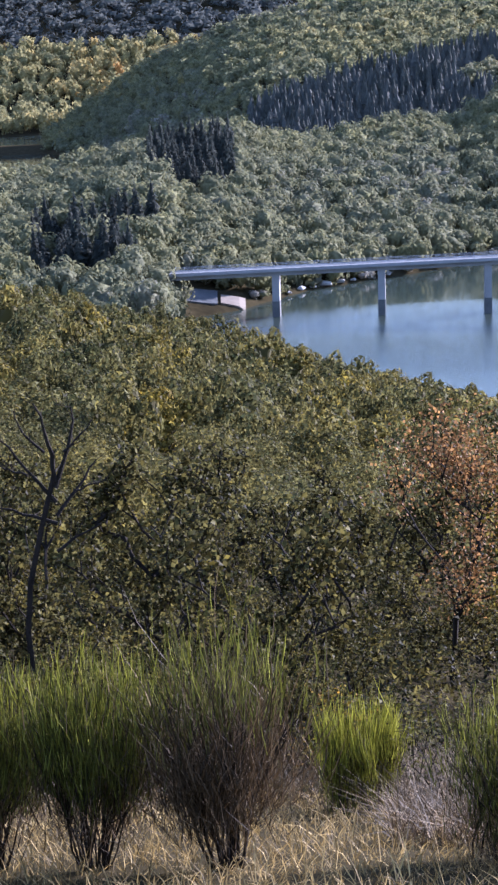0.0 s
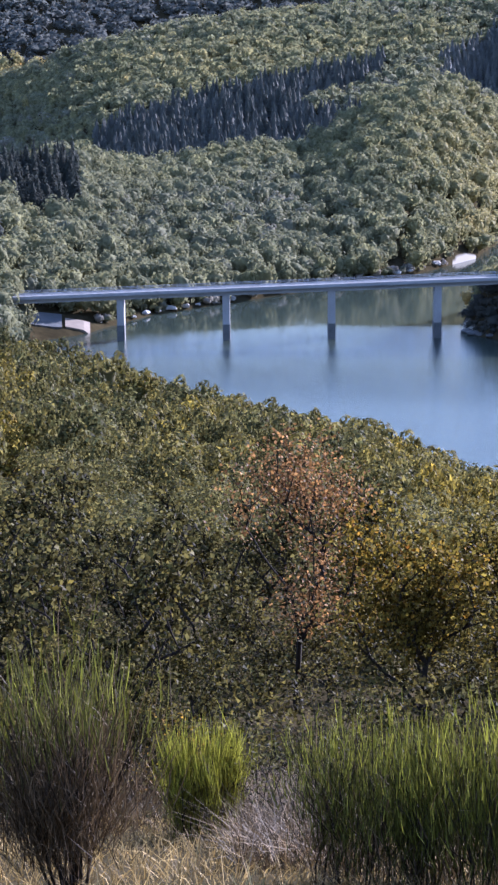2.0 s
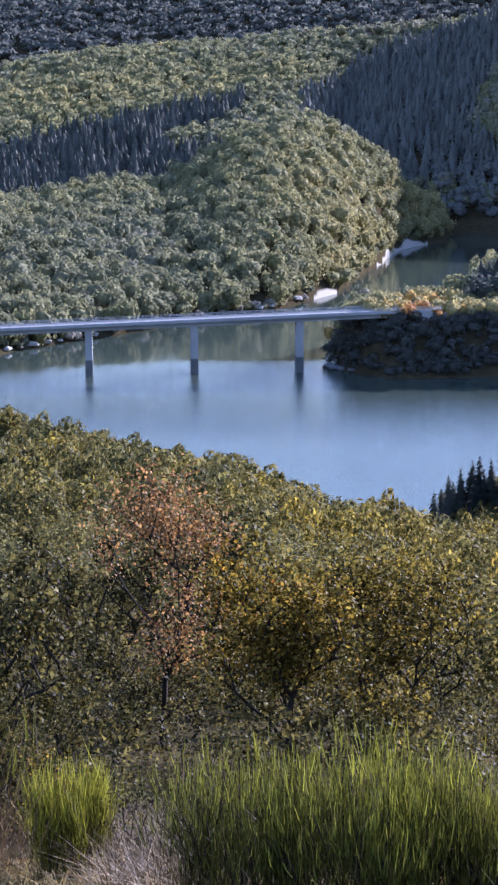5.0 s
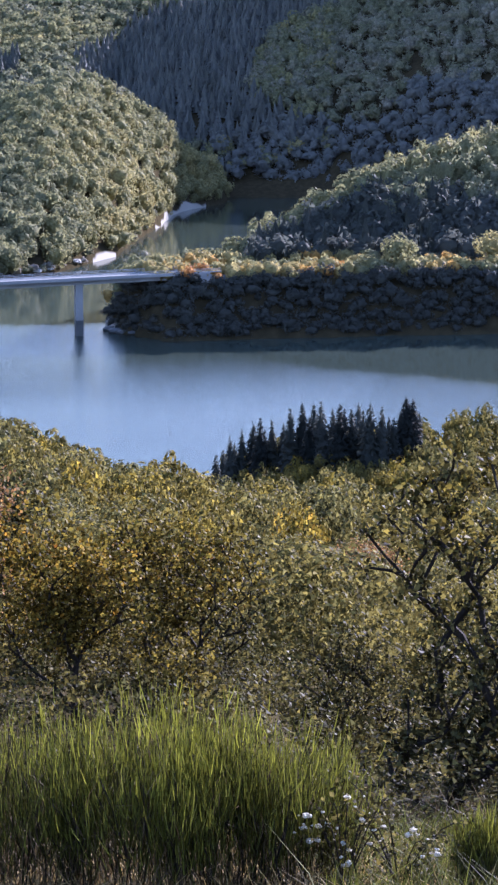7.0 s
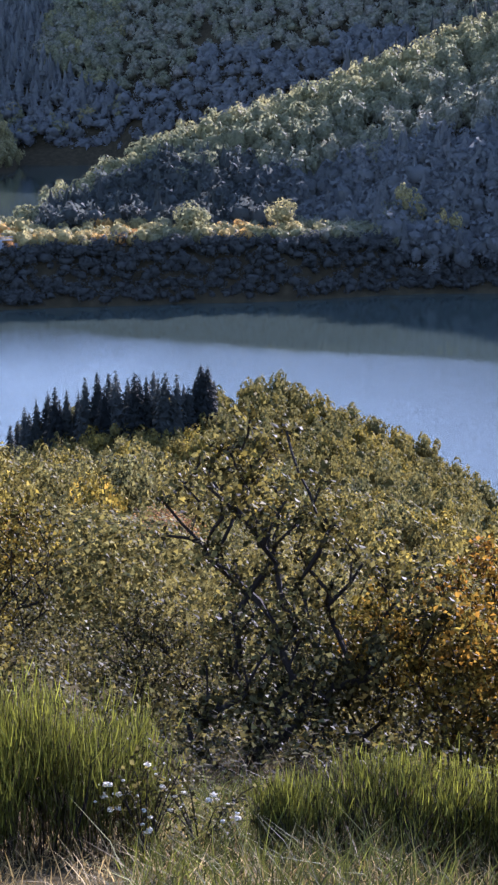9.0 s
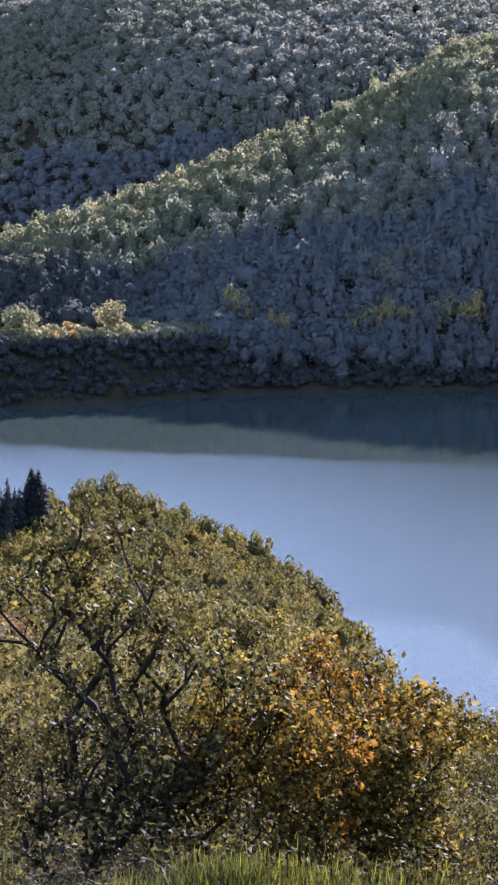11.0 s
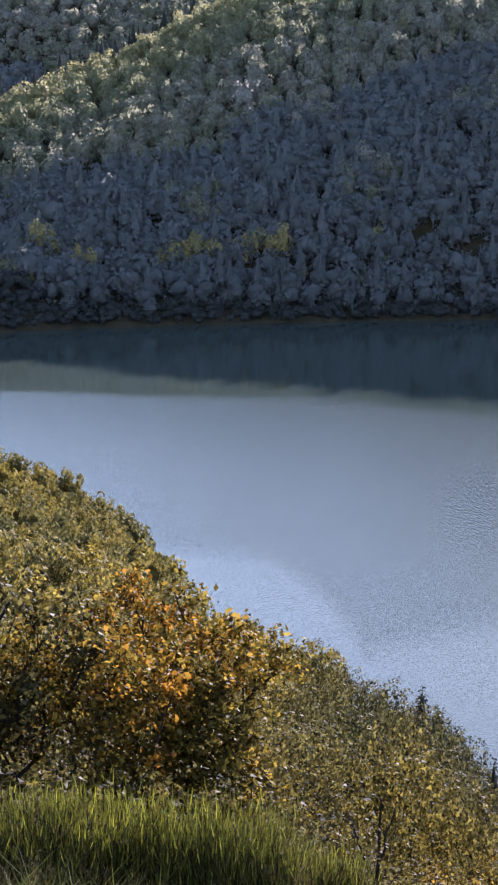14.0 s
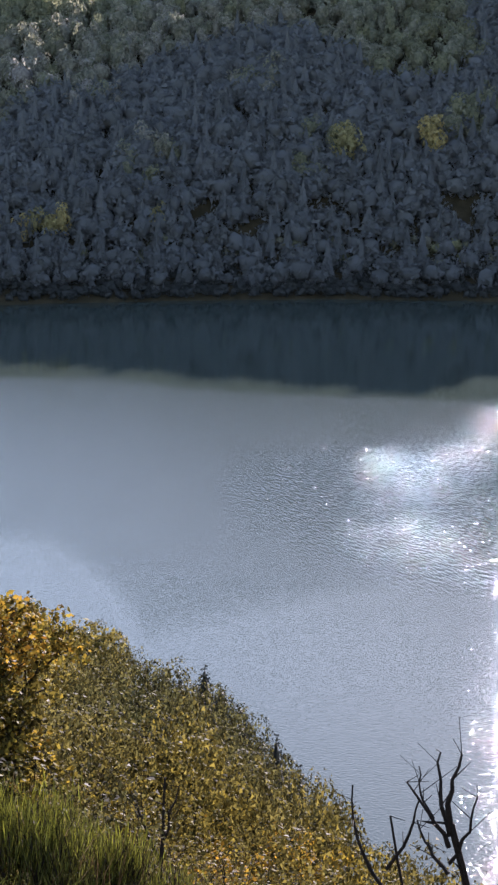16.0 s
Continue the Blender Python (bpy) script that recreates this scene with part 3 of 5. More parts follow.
def ground_el(az, r):
    """Elevation of the ground from the lookout, in degrees."""
    return np.degrees(np.arctan2(land(az, r) + 4 - EYE, r))


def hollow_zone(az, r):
    """The foot of the valley beyond the ridge, where the shade is put into the woods' colour."""
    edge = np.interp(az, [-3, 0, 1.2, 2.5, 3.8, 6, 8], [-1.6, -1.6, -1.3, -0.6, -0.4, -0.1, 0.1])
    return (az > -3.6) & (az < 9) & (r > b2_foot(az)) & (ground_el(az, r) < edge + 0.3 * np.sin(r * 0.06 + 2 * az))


def conifer_zone(az, r):
    belt = (az > -18) & (az < -9.3) & (r > 940) & (r < 1120 + 14 * (az + 18)) & (patches(az, r, 60, 2) > 0.22)
    el = ground_el(az, r)
    dark = (az > -7.6 + 1.7 * (el - 0.2)) & (az < np.interp(el, [-1.8, -0.8, 0.5, 1.1, 1.8, 2.4], [0, -2, -2.6, -1.5, 0.1, 0.1]) + 0.3 * np.sin(r * 0.05 + az)) & (r > 1040) & (r < 1420) & (el > -2.2) & (az > -7.6)
    pair = (az > -21) & (az < -18.4) & (r > 640) & (r < 730)
    # shore: spruces thickened here to darken a hillside that lies in shade
    shore = (az > -24.6) & (az < -20.4) & (r > 470) & (r < 580) & (patches(az, r, 14, 3) > 0.5)
    return belt | dark | pair | shore


def ridge_zone(az, r):
    """A line of spruces along the back of the right-hand ridge."""
    return (az > 6.5) & (az < 14) & (np.abs(r - lerp(az, C_FOOT) - lerp(az, C_DEEP) - 74) < 12)


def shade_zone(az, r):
    """Conifers on the lower, steeper part of the shaded hill, with a ragged upper edge; their colour also stands in for
    its shade.
    """
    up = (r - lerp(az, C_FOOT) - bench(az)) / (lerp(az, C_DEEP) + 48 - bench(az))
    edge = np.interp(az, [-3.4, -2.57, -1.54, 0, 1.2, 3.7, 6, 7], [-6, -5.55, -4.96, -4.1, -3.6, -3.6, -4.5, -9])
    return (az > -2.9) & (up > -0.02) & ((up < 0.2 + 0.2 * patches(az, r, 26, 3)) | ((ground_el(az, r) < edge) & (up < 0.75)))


def grow(name, az0, az1, r0, r1, gap, templates, wide, high, tint_mid, tint_vary, label, keep=None, mat=None, shift=None):
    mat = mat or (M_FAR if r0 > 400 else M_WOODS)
    az, r = scatter(rng, az0, az1, r0, r1, gap)
    if keep is not None:
        k = keep(az, r)
        az, r = az[k], r[k]
    n = len(az)
    w = wide * (rng.uniform(0.62, 1.35, n) if r0 > 300 else rng.uniform(0.78, 1.15, n))
    h = high * 0.5 * (0.5 + 0.5 * w / wide) * rng.uniform(0.75, 1.22, n)
    tint = np.clip(tint_mid + (patches(az, r, 70, 1) - 0.5) * tint_vary + rng.normal(0, tint_vary * 0.3, n), 0, 1)
    if shift is not None:
        tint = np.clip(tint + shift(az, r), 0, 1)
    return plant(rng, name, az, r, templates, w, h, tint, mat, label)


not_fir = lambda az, r: ~conifer_zone(az, r) & ~ridge_zone(az, r)
is_a = lambda az, r: ~((az > -20.2) & (az < -18.0) & (r < 530)) & ~conifer_zone(az, r) & (r > lerp(az, A_FOOT) + np.where((az > -5.3) | ((az > -7.2) & (az < -6.5)), 2.6, np.where((az > -9) & (patches(az, r, 17, 4) > 0.6), 4, 0.5))) & (r < lerp(az, A_FOOT) + lerp(az, A_DEEP) + 30) & (az < -3.05)
is_c = lambda az, r: (r > lerp(az, C_FOOT) + bench(az) + 4) & (r < lerp(az, C_FOOT) + lerp(az, C_DEEP) + np.where((az > 6.5) & (az < 14), 62, 75)) & (az > -3.4) & ~ridge_zone(az, r)
# the sunlit yellow of the eastern end is put into the tint
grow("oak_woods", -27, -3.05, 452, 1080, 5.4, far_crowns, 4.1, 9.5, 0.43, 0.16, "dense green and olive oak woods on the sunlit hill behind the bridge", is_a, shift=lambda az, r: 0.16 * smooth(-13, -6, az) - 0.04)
# tint climbs with the slope: sunlight on the crest put into the colour
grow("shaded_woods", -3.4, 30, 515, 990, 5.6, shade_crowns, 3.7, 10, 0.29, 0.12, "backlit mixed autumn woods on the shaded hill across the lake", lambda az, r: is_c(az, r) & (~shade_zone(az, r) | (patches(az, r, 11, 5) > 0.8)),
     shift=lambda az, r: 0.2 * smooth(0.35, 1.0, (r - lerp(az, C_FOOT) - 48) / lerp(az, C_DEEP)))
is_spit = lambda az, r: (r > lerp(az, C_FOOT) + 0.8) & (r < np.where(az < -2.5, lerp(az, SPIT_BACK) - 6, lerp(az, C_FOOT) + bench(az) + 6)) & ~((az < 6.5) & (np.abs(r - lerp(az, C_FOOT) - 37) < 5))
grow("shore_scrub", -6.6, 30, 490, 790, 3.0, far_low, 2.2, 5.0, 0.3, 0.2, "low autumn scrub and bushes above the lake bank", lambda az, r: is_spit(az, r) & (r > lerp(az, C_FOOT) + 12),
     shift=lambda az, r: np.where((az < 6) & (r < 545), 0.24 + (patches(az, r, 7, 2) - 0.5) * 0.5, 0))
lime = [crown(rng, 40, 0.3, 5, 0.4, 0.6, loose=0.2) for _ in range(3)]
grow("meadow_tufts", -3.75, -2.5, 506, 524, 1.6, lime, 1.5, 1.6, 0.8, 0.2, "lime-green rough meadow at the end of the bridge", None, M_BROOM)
grow("bank_scrub", -6.79, 30, 488, 595, 2.0, foot_crowns, 2.1, 3.8, 0.3, 0.14, "dense scrub covering the steep lake bank, its shade put into the colour", lambda az, r: (r > lerp(az, C_FOOT) + 0.8) & (r < lerp(az, C_FOOT) + 13), M_BANK_SHADE)
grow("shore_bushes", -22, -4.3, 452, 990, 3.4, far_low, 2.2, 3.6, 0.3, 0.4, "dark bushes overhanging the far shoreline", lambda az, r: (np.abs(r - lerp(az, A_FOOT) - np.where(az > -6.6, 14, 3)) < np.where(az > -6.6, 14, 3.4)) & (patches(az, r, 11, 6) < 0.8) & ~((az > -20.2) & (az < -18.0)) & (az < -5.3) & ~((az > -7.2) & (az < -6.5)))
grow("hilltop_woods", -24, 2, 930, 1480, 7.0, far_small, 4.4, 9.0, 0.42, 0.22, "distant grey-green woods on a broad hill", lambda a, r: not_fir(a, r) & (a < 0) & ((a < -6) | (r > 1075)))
grow("valley_woods", -2.8, 18, 985, 1400, 7.4, far_small, 4.8, 9.5, 0.25, 0.1, "distant woods on the slope beyond the lake arm, haze put into their colour", lambda a, r: not_fir(a, r) & ~hollow_zone(a, r) & (r > b2_foot(a)))
# needle colour on these crowns paints the hollow's hazy shade
grow("hollow_woods", -3.6, 9, 900, 1300, 5.5, far_small, 4.4, 9.0, 0.88, 0.06, "woods in the hollow beyond the lake arm, blue shade put into their colour", hollow_zone, M_NEEDLE_HAZE)
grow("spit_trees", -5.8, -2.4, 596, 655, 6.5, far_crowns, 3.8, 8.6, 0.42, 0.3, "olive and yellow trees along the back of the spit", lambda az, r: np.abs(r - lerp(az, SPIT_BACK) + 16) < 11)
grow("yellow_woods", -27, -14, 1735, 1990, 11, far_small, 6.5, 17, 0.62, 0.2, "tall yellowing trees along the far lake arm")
# the farthest woods borrow the needle colour for their blue haze
grow("horizon_woods", -27, 4, 1990, 2900, 15, far_tiny, 9, 13, 0.7, 0.05, "woods on the farthest hills, blue haze put into their colour", None, M_NEEDLE_HAZE)
az, r = scatter(rng, -25, 14, 500, 1400, 6.2)
k = conifer_zone(az, r)
az, r = az[k], r[k]
a1, r1 = scatter(rng, -2.4, 30, 505, 760, 3.8)
k1 = shade_zone(a1, r1) & (rng.random(len(a1)) < 0.3)
a1, r1 = a1[k1], r1[k1]
steep_firs = [spruce(rng, 9, 11) for _ in range(6)]
# western tints are lowered to put the hill's shadow into the colour
plant(rng, "shaded_spruces", a1, r1, steep_firs, 11 * rng.uniform(0.75, 1.25, len(a1)), 10.5 * rng.uniform(0.6, 1.35, len(a1)), rng.uniform(0.7, 0.84, len(a1)) - 0.28 * (1 - smooth(2, 8, a1)), M_NEEDLE_HAZE, "spruces on the foot of the hill across the lake, its shade put into their colour")
grow("foot_woods", -2.4, 30, 505, 760, 4.0, foot_crowns, 4.0, 9.0, 0.8, 0.05, "dense mixed woods at the foot of the hill, its shade put into their colour", shade_zone, M_NEEDLE_HAZE, shift=lambda az, r: -0.28 * (1 - smooth(2, 8, az)))
leafy_firs = [fir(rng, 150, 0.075) for _ in range(5)]
# distant spruces get a higher tint, so haze sits in their colour
for name, part_k, shapes, pale, say in (("spruce_woods", r > 800, far_firs, 0.5, "dark spruce plantation on the distant slope"), ("hillside_spruces", r <= 800, leafy_firs, 0.2, "dark spruces among the oak woods, partly standing in for shade")):
    a1, r1 = az[part_k], r[part_k]
    plant(rng, name, a1, r1, shapes, 14 * rng.uniform(0.8, 1.2, len(a1)), 13 * rng.uniform(0.7, 1.3, len(a1)), rng.uniform(pale, pale + 0.22, len(a1)) + np.where(a1 > -8, 0.13, 0.03), M_NEEDLE_HAZE, say)
az, r = scatter(rng, 6, 15, 610, 980, 5)
k = ridge_zone(az, r)
az, r = az[k], r[k]
plant(rng, "ridge_spruces", az, r, far_firs, 14 * rng.uniform(0.8, 1.2, len(az)), 19 * rng.uniform(0.75, 1.25, len(az)), rng.uniform(0.2, 0.7, len(az)), M_NEEDLE_HAZE, "row of dark spruces behind the ridge")

# ---- near slope woods ----
rng = np.random.default_rng(12)
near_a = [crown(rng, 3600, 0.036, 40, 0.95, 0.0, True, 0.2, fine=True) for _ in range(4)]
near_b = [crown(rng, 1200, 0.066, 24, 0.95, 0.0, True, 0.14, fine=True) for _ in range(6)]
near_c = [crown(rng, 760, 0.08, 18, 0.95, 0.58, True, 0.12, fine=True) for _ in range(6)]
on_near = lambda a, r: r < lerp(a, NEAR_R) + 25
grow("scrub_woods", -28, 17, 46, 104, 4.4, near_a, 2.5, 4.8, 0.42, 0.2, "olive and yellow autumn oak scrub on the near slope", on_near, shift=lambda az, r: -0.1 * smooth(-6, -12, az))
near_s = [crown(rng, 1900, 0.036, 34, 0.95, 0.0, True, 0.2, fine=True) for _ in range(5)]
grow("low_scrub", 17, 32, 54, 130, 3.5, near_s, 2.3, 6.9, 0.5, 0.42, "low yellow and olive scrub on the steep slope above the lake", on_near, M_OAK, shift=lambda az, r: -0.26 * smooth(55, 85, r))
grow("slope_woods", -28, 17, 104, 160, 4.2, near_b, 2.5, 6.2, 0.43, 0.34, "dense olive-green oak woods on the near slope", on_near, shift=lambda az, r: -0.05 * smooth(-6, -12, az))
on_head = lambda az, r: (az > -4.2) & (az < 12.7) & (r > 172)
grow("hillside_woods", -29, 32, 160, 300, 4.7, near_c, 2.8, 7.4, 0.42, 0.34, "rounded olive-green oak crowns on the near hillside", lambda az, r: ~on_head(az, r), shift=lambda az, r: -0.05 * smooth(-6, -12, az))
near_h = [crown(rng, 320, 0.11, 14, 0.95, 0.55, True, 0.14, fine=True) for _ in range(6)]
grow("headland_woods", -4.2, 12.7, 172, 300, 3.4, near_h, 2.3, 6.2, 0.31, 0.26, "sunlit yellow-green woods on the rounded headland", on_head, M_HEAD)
under = [crown(rng, 220, 0.05, 8, 0.8, 0.0, True, 0.4) for _ in range(4)]
az, r = scatter(rng, -29, 33, 18.5, 44, 1.3)
k = ~((az > -16.5) & (az < -9.8) & (r < 22.5)) & ~((az > 14) & (r < 23)) & ~((az < -9) & (r < 20.5))
az, r = az[k], r[k]
plant(rng, "undergrowth", az, r, under, rng.uniform(0.7, 1.3, len(az)), rng.uniform(0.6, 1.4, len(az)) * smooth(17.5, 24, r), rng.uniform(0.2, 0.5, len(az)), M_OAK, "leafy brown and green undergrowth below the oak scrub", 0.1, "undergrowth")

# ---- bridge ----
def bridge():
    a = Vector((506 * math.sin(radians(-20.6)), 506 * math.cos(radians(-20.6)), 0))
    b = Vector((508 * math.sin(radians(-3.9)), 508 * math.cos(radians(-3.9)), 0))
    along = (b - a).normalized()
    length = (b - a).length
    top0, grade = 11.9, 4.6 / length
    root = empty("road_bridge", a)
    tagged(root, "pale concrete road bridge on slender piers across the lake", "bridge")
    turn = Matrix.Rotation(math.atan2(along.y, along.x), 4, "Z") @ Matrix.Shear("XZ", 4, (0, 0))
    tilt = Matrix.Rotation(-math.atan(grade), 4, "Y")
    m = turn @ tilt
    for name, lo, hi, mat in (("deck", (-4, -4.2, top0 - 0.55), (length + 2, 4.2, top0), M_CONCRETE), ("girder", (-3, -2.6, top0 - 1.75), (length + 3, 2.6, top0 - 0.55), M_CONCRETE),
                              ("roadway", (-4, -3.3, top0 + 0.004), (length + 5, 3.3, top0 + 0.06), M_ASPHALT)):
        bm = bmesh.new()
        box(bm, lo, hi, m)
        part(name, bm, mat, root)
    for side in (-4.05, 4.05):
        bm = bmesh.new()
        box(bm, (-4, side - 0.12, top0), (length + 5, side + 0.12, top0 + 0.3), m)
        part("kerb", bm, M_CONCRETE, root)
        bm = bmesh.new()
        for h in (0.65, 1.0):
            box(bm, (-4, side - 0.04, top0 + h - 0.05), (length + 5, side + 0.04, top0 + h + 0.05), m)
        for k in range(int(length / 2.5)):
            box(bm, (k * 2.5, side - 0.05, top0 + 0.3), (k * 2.5 + 0.1, side + 0.05, top0 + 1.0), m)
        part("railing", bm, M_STEEL, root, "grey steel railing")
    for az in (-17.25, -14.05, -10.85, -7.65):
        # crossing of the bearing with the bridge's axis
        d = Vector((math.sin(radians(az)), math.cos(radians(az)), 0))
        s = (a.x * d.y - a.y * d.x) / (along.y * d.x - along.x * d.y)
        under = top0 - 1.7 + grade * s
        bm = bmesh.new()
        box(bm, (s - 0.95, -2.4, 4.2), (s + 0.95, 2.4, under), turn)
        pier = part("pier", bm, M_CONCRETE, root)
        bm = bmesh.new()
        box(bm, (s - 1.0, -2.45, -4), (s + 1.0, 2.45, 4.2), turn)
        part("waterline", bm, M_STAIN, pier, "dark water-stained foot of the pier")
    for s in (-2.0, length - 1.0):
        bm = bmesh.new()
        box(bm, (s, -4.0, 2), (s + 3.0, 4.0, top0 - 0.5 + grade * s), turn)
        part("abutment", bm, M_CONCRETE, root)


bridge()
ra = np.arange(-3.9, 9, 0.15)
rv = np.concatenate([np.stack([(lerp(ra, C_FOOT) + q) * np.sin(np.radians(ra)), (lerp(ra, C_FOOT) + q) * np.cos(np.radians(ra)), np.full(len(ra), zz)], 1) for q, zz in ((15.0, 14.0), (15.0, 15.4), (23.0, 15.4), (23.0, 14.0))])
nn = len(ra)
rf = np.concatenate([np.array([(k * nn + i, k * nn + i + 1, (k + 1) * nn + i + 1, (k + 1) * nn + i) for i in range(nn - 1)]).ravel() for k in range(3)])
road_me = mesh_of("road", rv, rf, 4)
road_me.materials.append(M_ASPHALT)
tagged(new("road", road_me), "grey asphalt lake road leading off the bridge", "road", kind="structure")


# ---- single trees across the lake ----
def leaf_mesh(name, data, tint):
    v, f, rnd = data[:3]
    return mesh_of(name, v, f, 3, (("leaf", rnd), ("tint", np.full(len(v), tint))))


def stem(bm, a, b, r0, r1, sides=6):
    """A tapered round stem from a to b."""
    a, b = Vector(a), Vector(b)
    q = (b - a).to_track_quat("Z", "Y").to_matrix()
    rings = []
    for p, r in ((a, r0), (b, r1)):
        rings.append([bm.verts.new(p + q @ Vector((r * math.cos(k * 6.2832 / sides), r * math.sin(k * 6.2832 / sides), 0))) for k in range(sides)])
    for k in range(sides):
        j = (k + 1) % sides
        bm.faces.new((rings[0][k], rings[0][j], rings[1][j], rings[1][k]))
    bm.faces.new(rings[1])
    bm.faces.new(rings[0][::-1])


def round_tree(name, place, radius, high, tint, seed, label, category="tree", group="", leaves=700):
    g = np.random.default_rng(seed)
    root = tagged(empty(name, place), label, category, group)
    v, f, rnd, hard = crown(g, leaves, 0.11 if leaves > 500 else 0.14, 12, 1.0, 0.55, True, 0.2)
    v = v * [radius, radius, high * 0.43] + [0, 0, high * 0.12]
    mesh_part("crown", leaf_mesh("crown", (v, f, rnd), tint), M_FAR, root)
    bm = bmesh.new()
    stem(bm, (0, 0, -0.5), (0.1, 0, high * 0.45), radius * 0.07, radius * 0.04)
    for k in range(4):
        t = k * 1.7
        stem(bm, (0.05, 0, high * (0.25 + 0.05 * k)), (radius * 0.45 * math.cos(t), radius * 0.45 * math.sin(t), high * 0.6), radius * 0.035, radius * 0.01, 5)
    part("trunk", bm, M_BARK, root)
    return root


def fir_tree(place, high, slim, tint, seed, label, count=650):
    g = np.random.default_rng(seed)
    root = tagged(empty("fir_tree", place), label, "conifer", "firs above the lake")
    v, f, rnd, hard = fir(g, count, 0.042, slim)
    v = v * high
    mesh_part("crown", leaf_mesh("crown", (v, f, rnd), tint), M_NEEDLE_HAZE, root)
    bm = bmesh.new()
    stem(bm, (0, 0, -0.5), (0, 0, high * 0.97), high * 0.016, high * 0.002)
    part("trunk", bm, M_BARK, root)
    return root


random.seed(3)
for k in range(28):
    az = -3.5 + 6.4 * ((k * 0.618) % 1.0)
    rr = 247 + 22 * ((k * 0.37) % 1.0)
    p = at(az, rr, -0.3)
    aim = np.interp(az, [-3.5, -2.4, -0.9, 3.5], [-11.2, -10.5, -9.95, -10.1]) + random.uniform(-0.45, 0.1)
    high = max(6.0, float(rise(rr, aim)) - p.z)
    fir_tree(p, high, random.uniform(0.15, 0.22), random.uniform(0.0, 0.55), 50 + k, "dark green fir standing among others by the lake", 1000)
for k in range(9):
    az, rr = 19.6 + 0.62 * k + 0.3 * (k * 0.618 % 1), float(lerp(19.6 + 0.62 * k, NEAR_R)) - 4 + 6 * (k * 0.37 % 1)
    fir_tree(at(az, rr, -0.2), 5.7 + 1.8 * (k * 0.75 % 1), 0.28, 0.1, 120 + k, "small dark pine at the edge of the slope above the lake", 420)
p = at(2.35, 252, -0.3)
high = float(rise(252, -9.75)) - p.z
fir_tree(p, high, 0.26, 0.0, 90, "very dark dense fir broader than its neighbours", 2200)
fir_tree(p + Vector((0.9, 0.6, 0)), high * 0.97, 0.24, 0.0, 91, "very dark dense fir close beside another", 1600)
for az, dr, radius, high, tint, lab in ((1.95, 24, 5.6, 12.5, 0.5, "round olive-green tree beside the lake road"), (4.85, 24, 4.8, 12.5, 0.62, "round yellow-green tree beside the lake road"),
                                        (1.2, 20, 3.4, 7.0, 0.45, "round olive-green tree beside the lake road"), (3.1, 24, 3.0, 6.0, 0.4, "small green tree beside the lake road"),
                                        (-3.95, 18, 2.2, 5.0, 0.9, "orange autumn bush at the end of the bridge"), (0.2, 20, 2.6, 5.4, 0.85, "orange autumn tree on the lake bank"),
                                        (-1.1, 18, 2.8, 5.8, 0.7, "yellow autumn tree on the lake bank"), (-2.4, 20, 3.2, 6.2, 0.62, "yellow-green autumn tree on the lake bank"),
                                        (-5.0, 110, 5.0, 12.0, 0.5, "olive-green tree behind the spit"), (-3.9, 130, 4.6, 12.5, 0.66, "yellowing tree behind the spit")):
    round_tree("round_tree", at(az, float(lerp(az, C_FOOT)) + dr, -0.3), radius, high, tint, int(az * 100) + 900, lab, group="trees along the lake road")
for k, az in enumerate((12.15, 12.5, 12.85, 13.2, 13.7, 14.6, 15.0, 15.4, 15.8, 18.7, 10.0, 9.5, 8.9, 8.5, 26.8, 24.3)):
    rr = float(lerp(az, C_FOOT)) + (np.interp(az, [8, 9.5], [38, 19]) if az < 20 else 38)
    p = at(az, rr, -0.3)
    # the high tint paints sunlight on them, though the hill shades them
    round_tree("poplar_tree", p, 2.4 + (k * 0.37 % 1) * 1.4 if az < 20 else 5.5, 9.5 + (k * 0.61 % 1) * 4 if az < 20 else 17, 0.58 + 0.1 * (k % 3) / 2, 300 + k, "pale yellow tree against the shaded slope, sunlight put into its colour", group="pale trees on the far shore", leaves=420)


# ---- boat and slipway across the lake ----
def boat(place, turn):
    root = tagged(empty("moored_boat", place, turn), "small white boat drawn up on the far shore", "boat")
    bm = bmesh.new()
    rows = []
    for x, w, z0 in ((-2.6, 0.8, 0.1), (-1.2, 1.05, 0.0), (0.6, 1.0, 0.0), (2.0, 0.6, 0.15), (2.8, 0.05, 0.5)):
        rows.append([bm.verts.new(q) for q in ((x, -w, 1.0), (x, -w * 0.7, z0), (x, w * 0.7, z0), (x, w, 1.0))])
    for p, q in zip(rows, rows[1:]):
        for k in range(3):
            bm.faces.new((p[k], q[k], q[k + 1], p[k + 1]))
        bm.faces.new((p[3], q[3], q[0], p[0]))
    bm.faces.new(rows[0])
    part("hull", bm, M_PALE, root)
    bm = bmesh.new()
    box(bm, (-1.2, -0.7, 1.0), (0.8, 0.7, 2.1))
    bmesh.ops.bevel(bm, geom=bm.edges[:], offset=0.15, segments=2, affect="EDGES")
    part("cabin", bm, M_PALE, root)


def rock(place, size, seed, mat, label):
    """A blunt angular boulder half sunk in the shore."""
    g = np.random.default_rng(seed)
    root = tagged(empty("shore_rock", place, g.uniform(0, 6.28)), label, "rock", "rocks on the far shore")
    bm = bmesh.new()
    bmesh.ops.create_icosphere(bm, subdivisions=2, radius=1.0)
    for q in bm.verts:
        w = 1 + 0.25 * math.sin(3 * q.co.x + seed) * math.cos(4 * q.co.y) + g.normal(0, 0.07)
        q.co = Vector((q.co.x * 1.5, q.co.y, max(q.co.z, -0.4) * 0.6)) * w * size
    part("boulder", bm, mat, root)


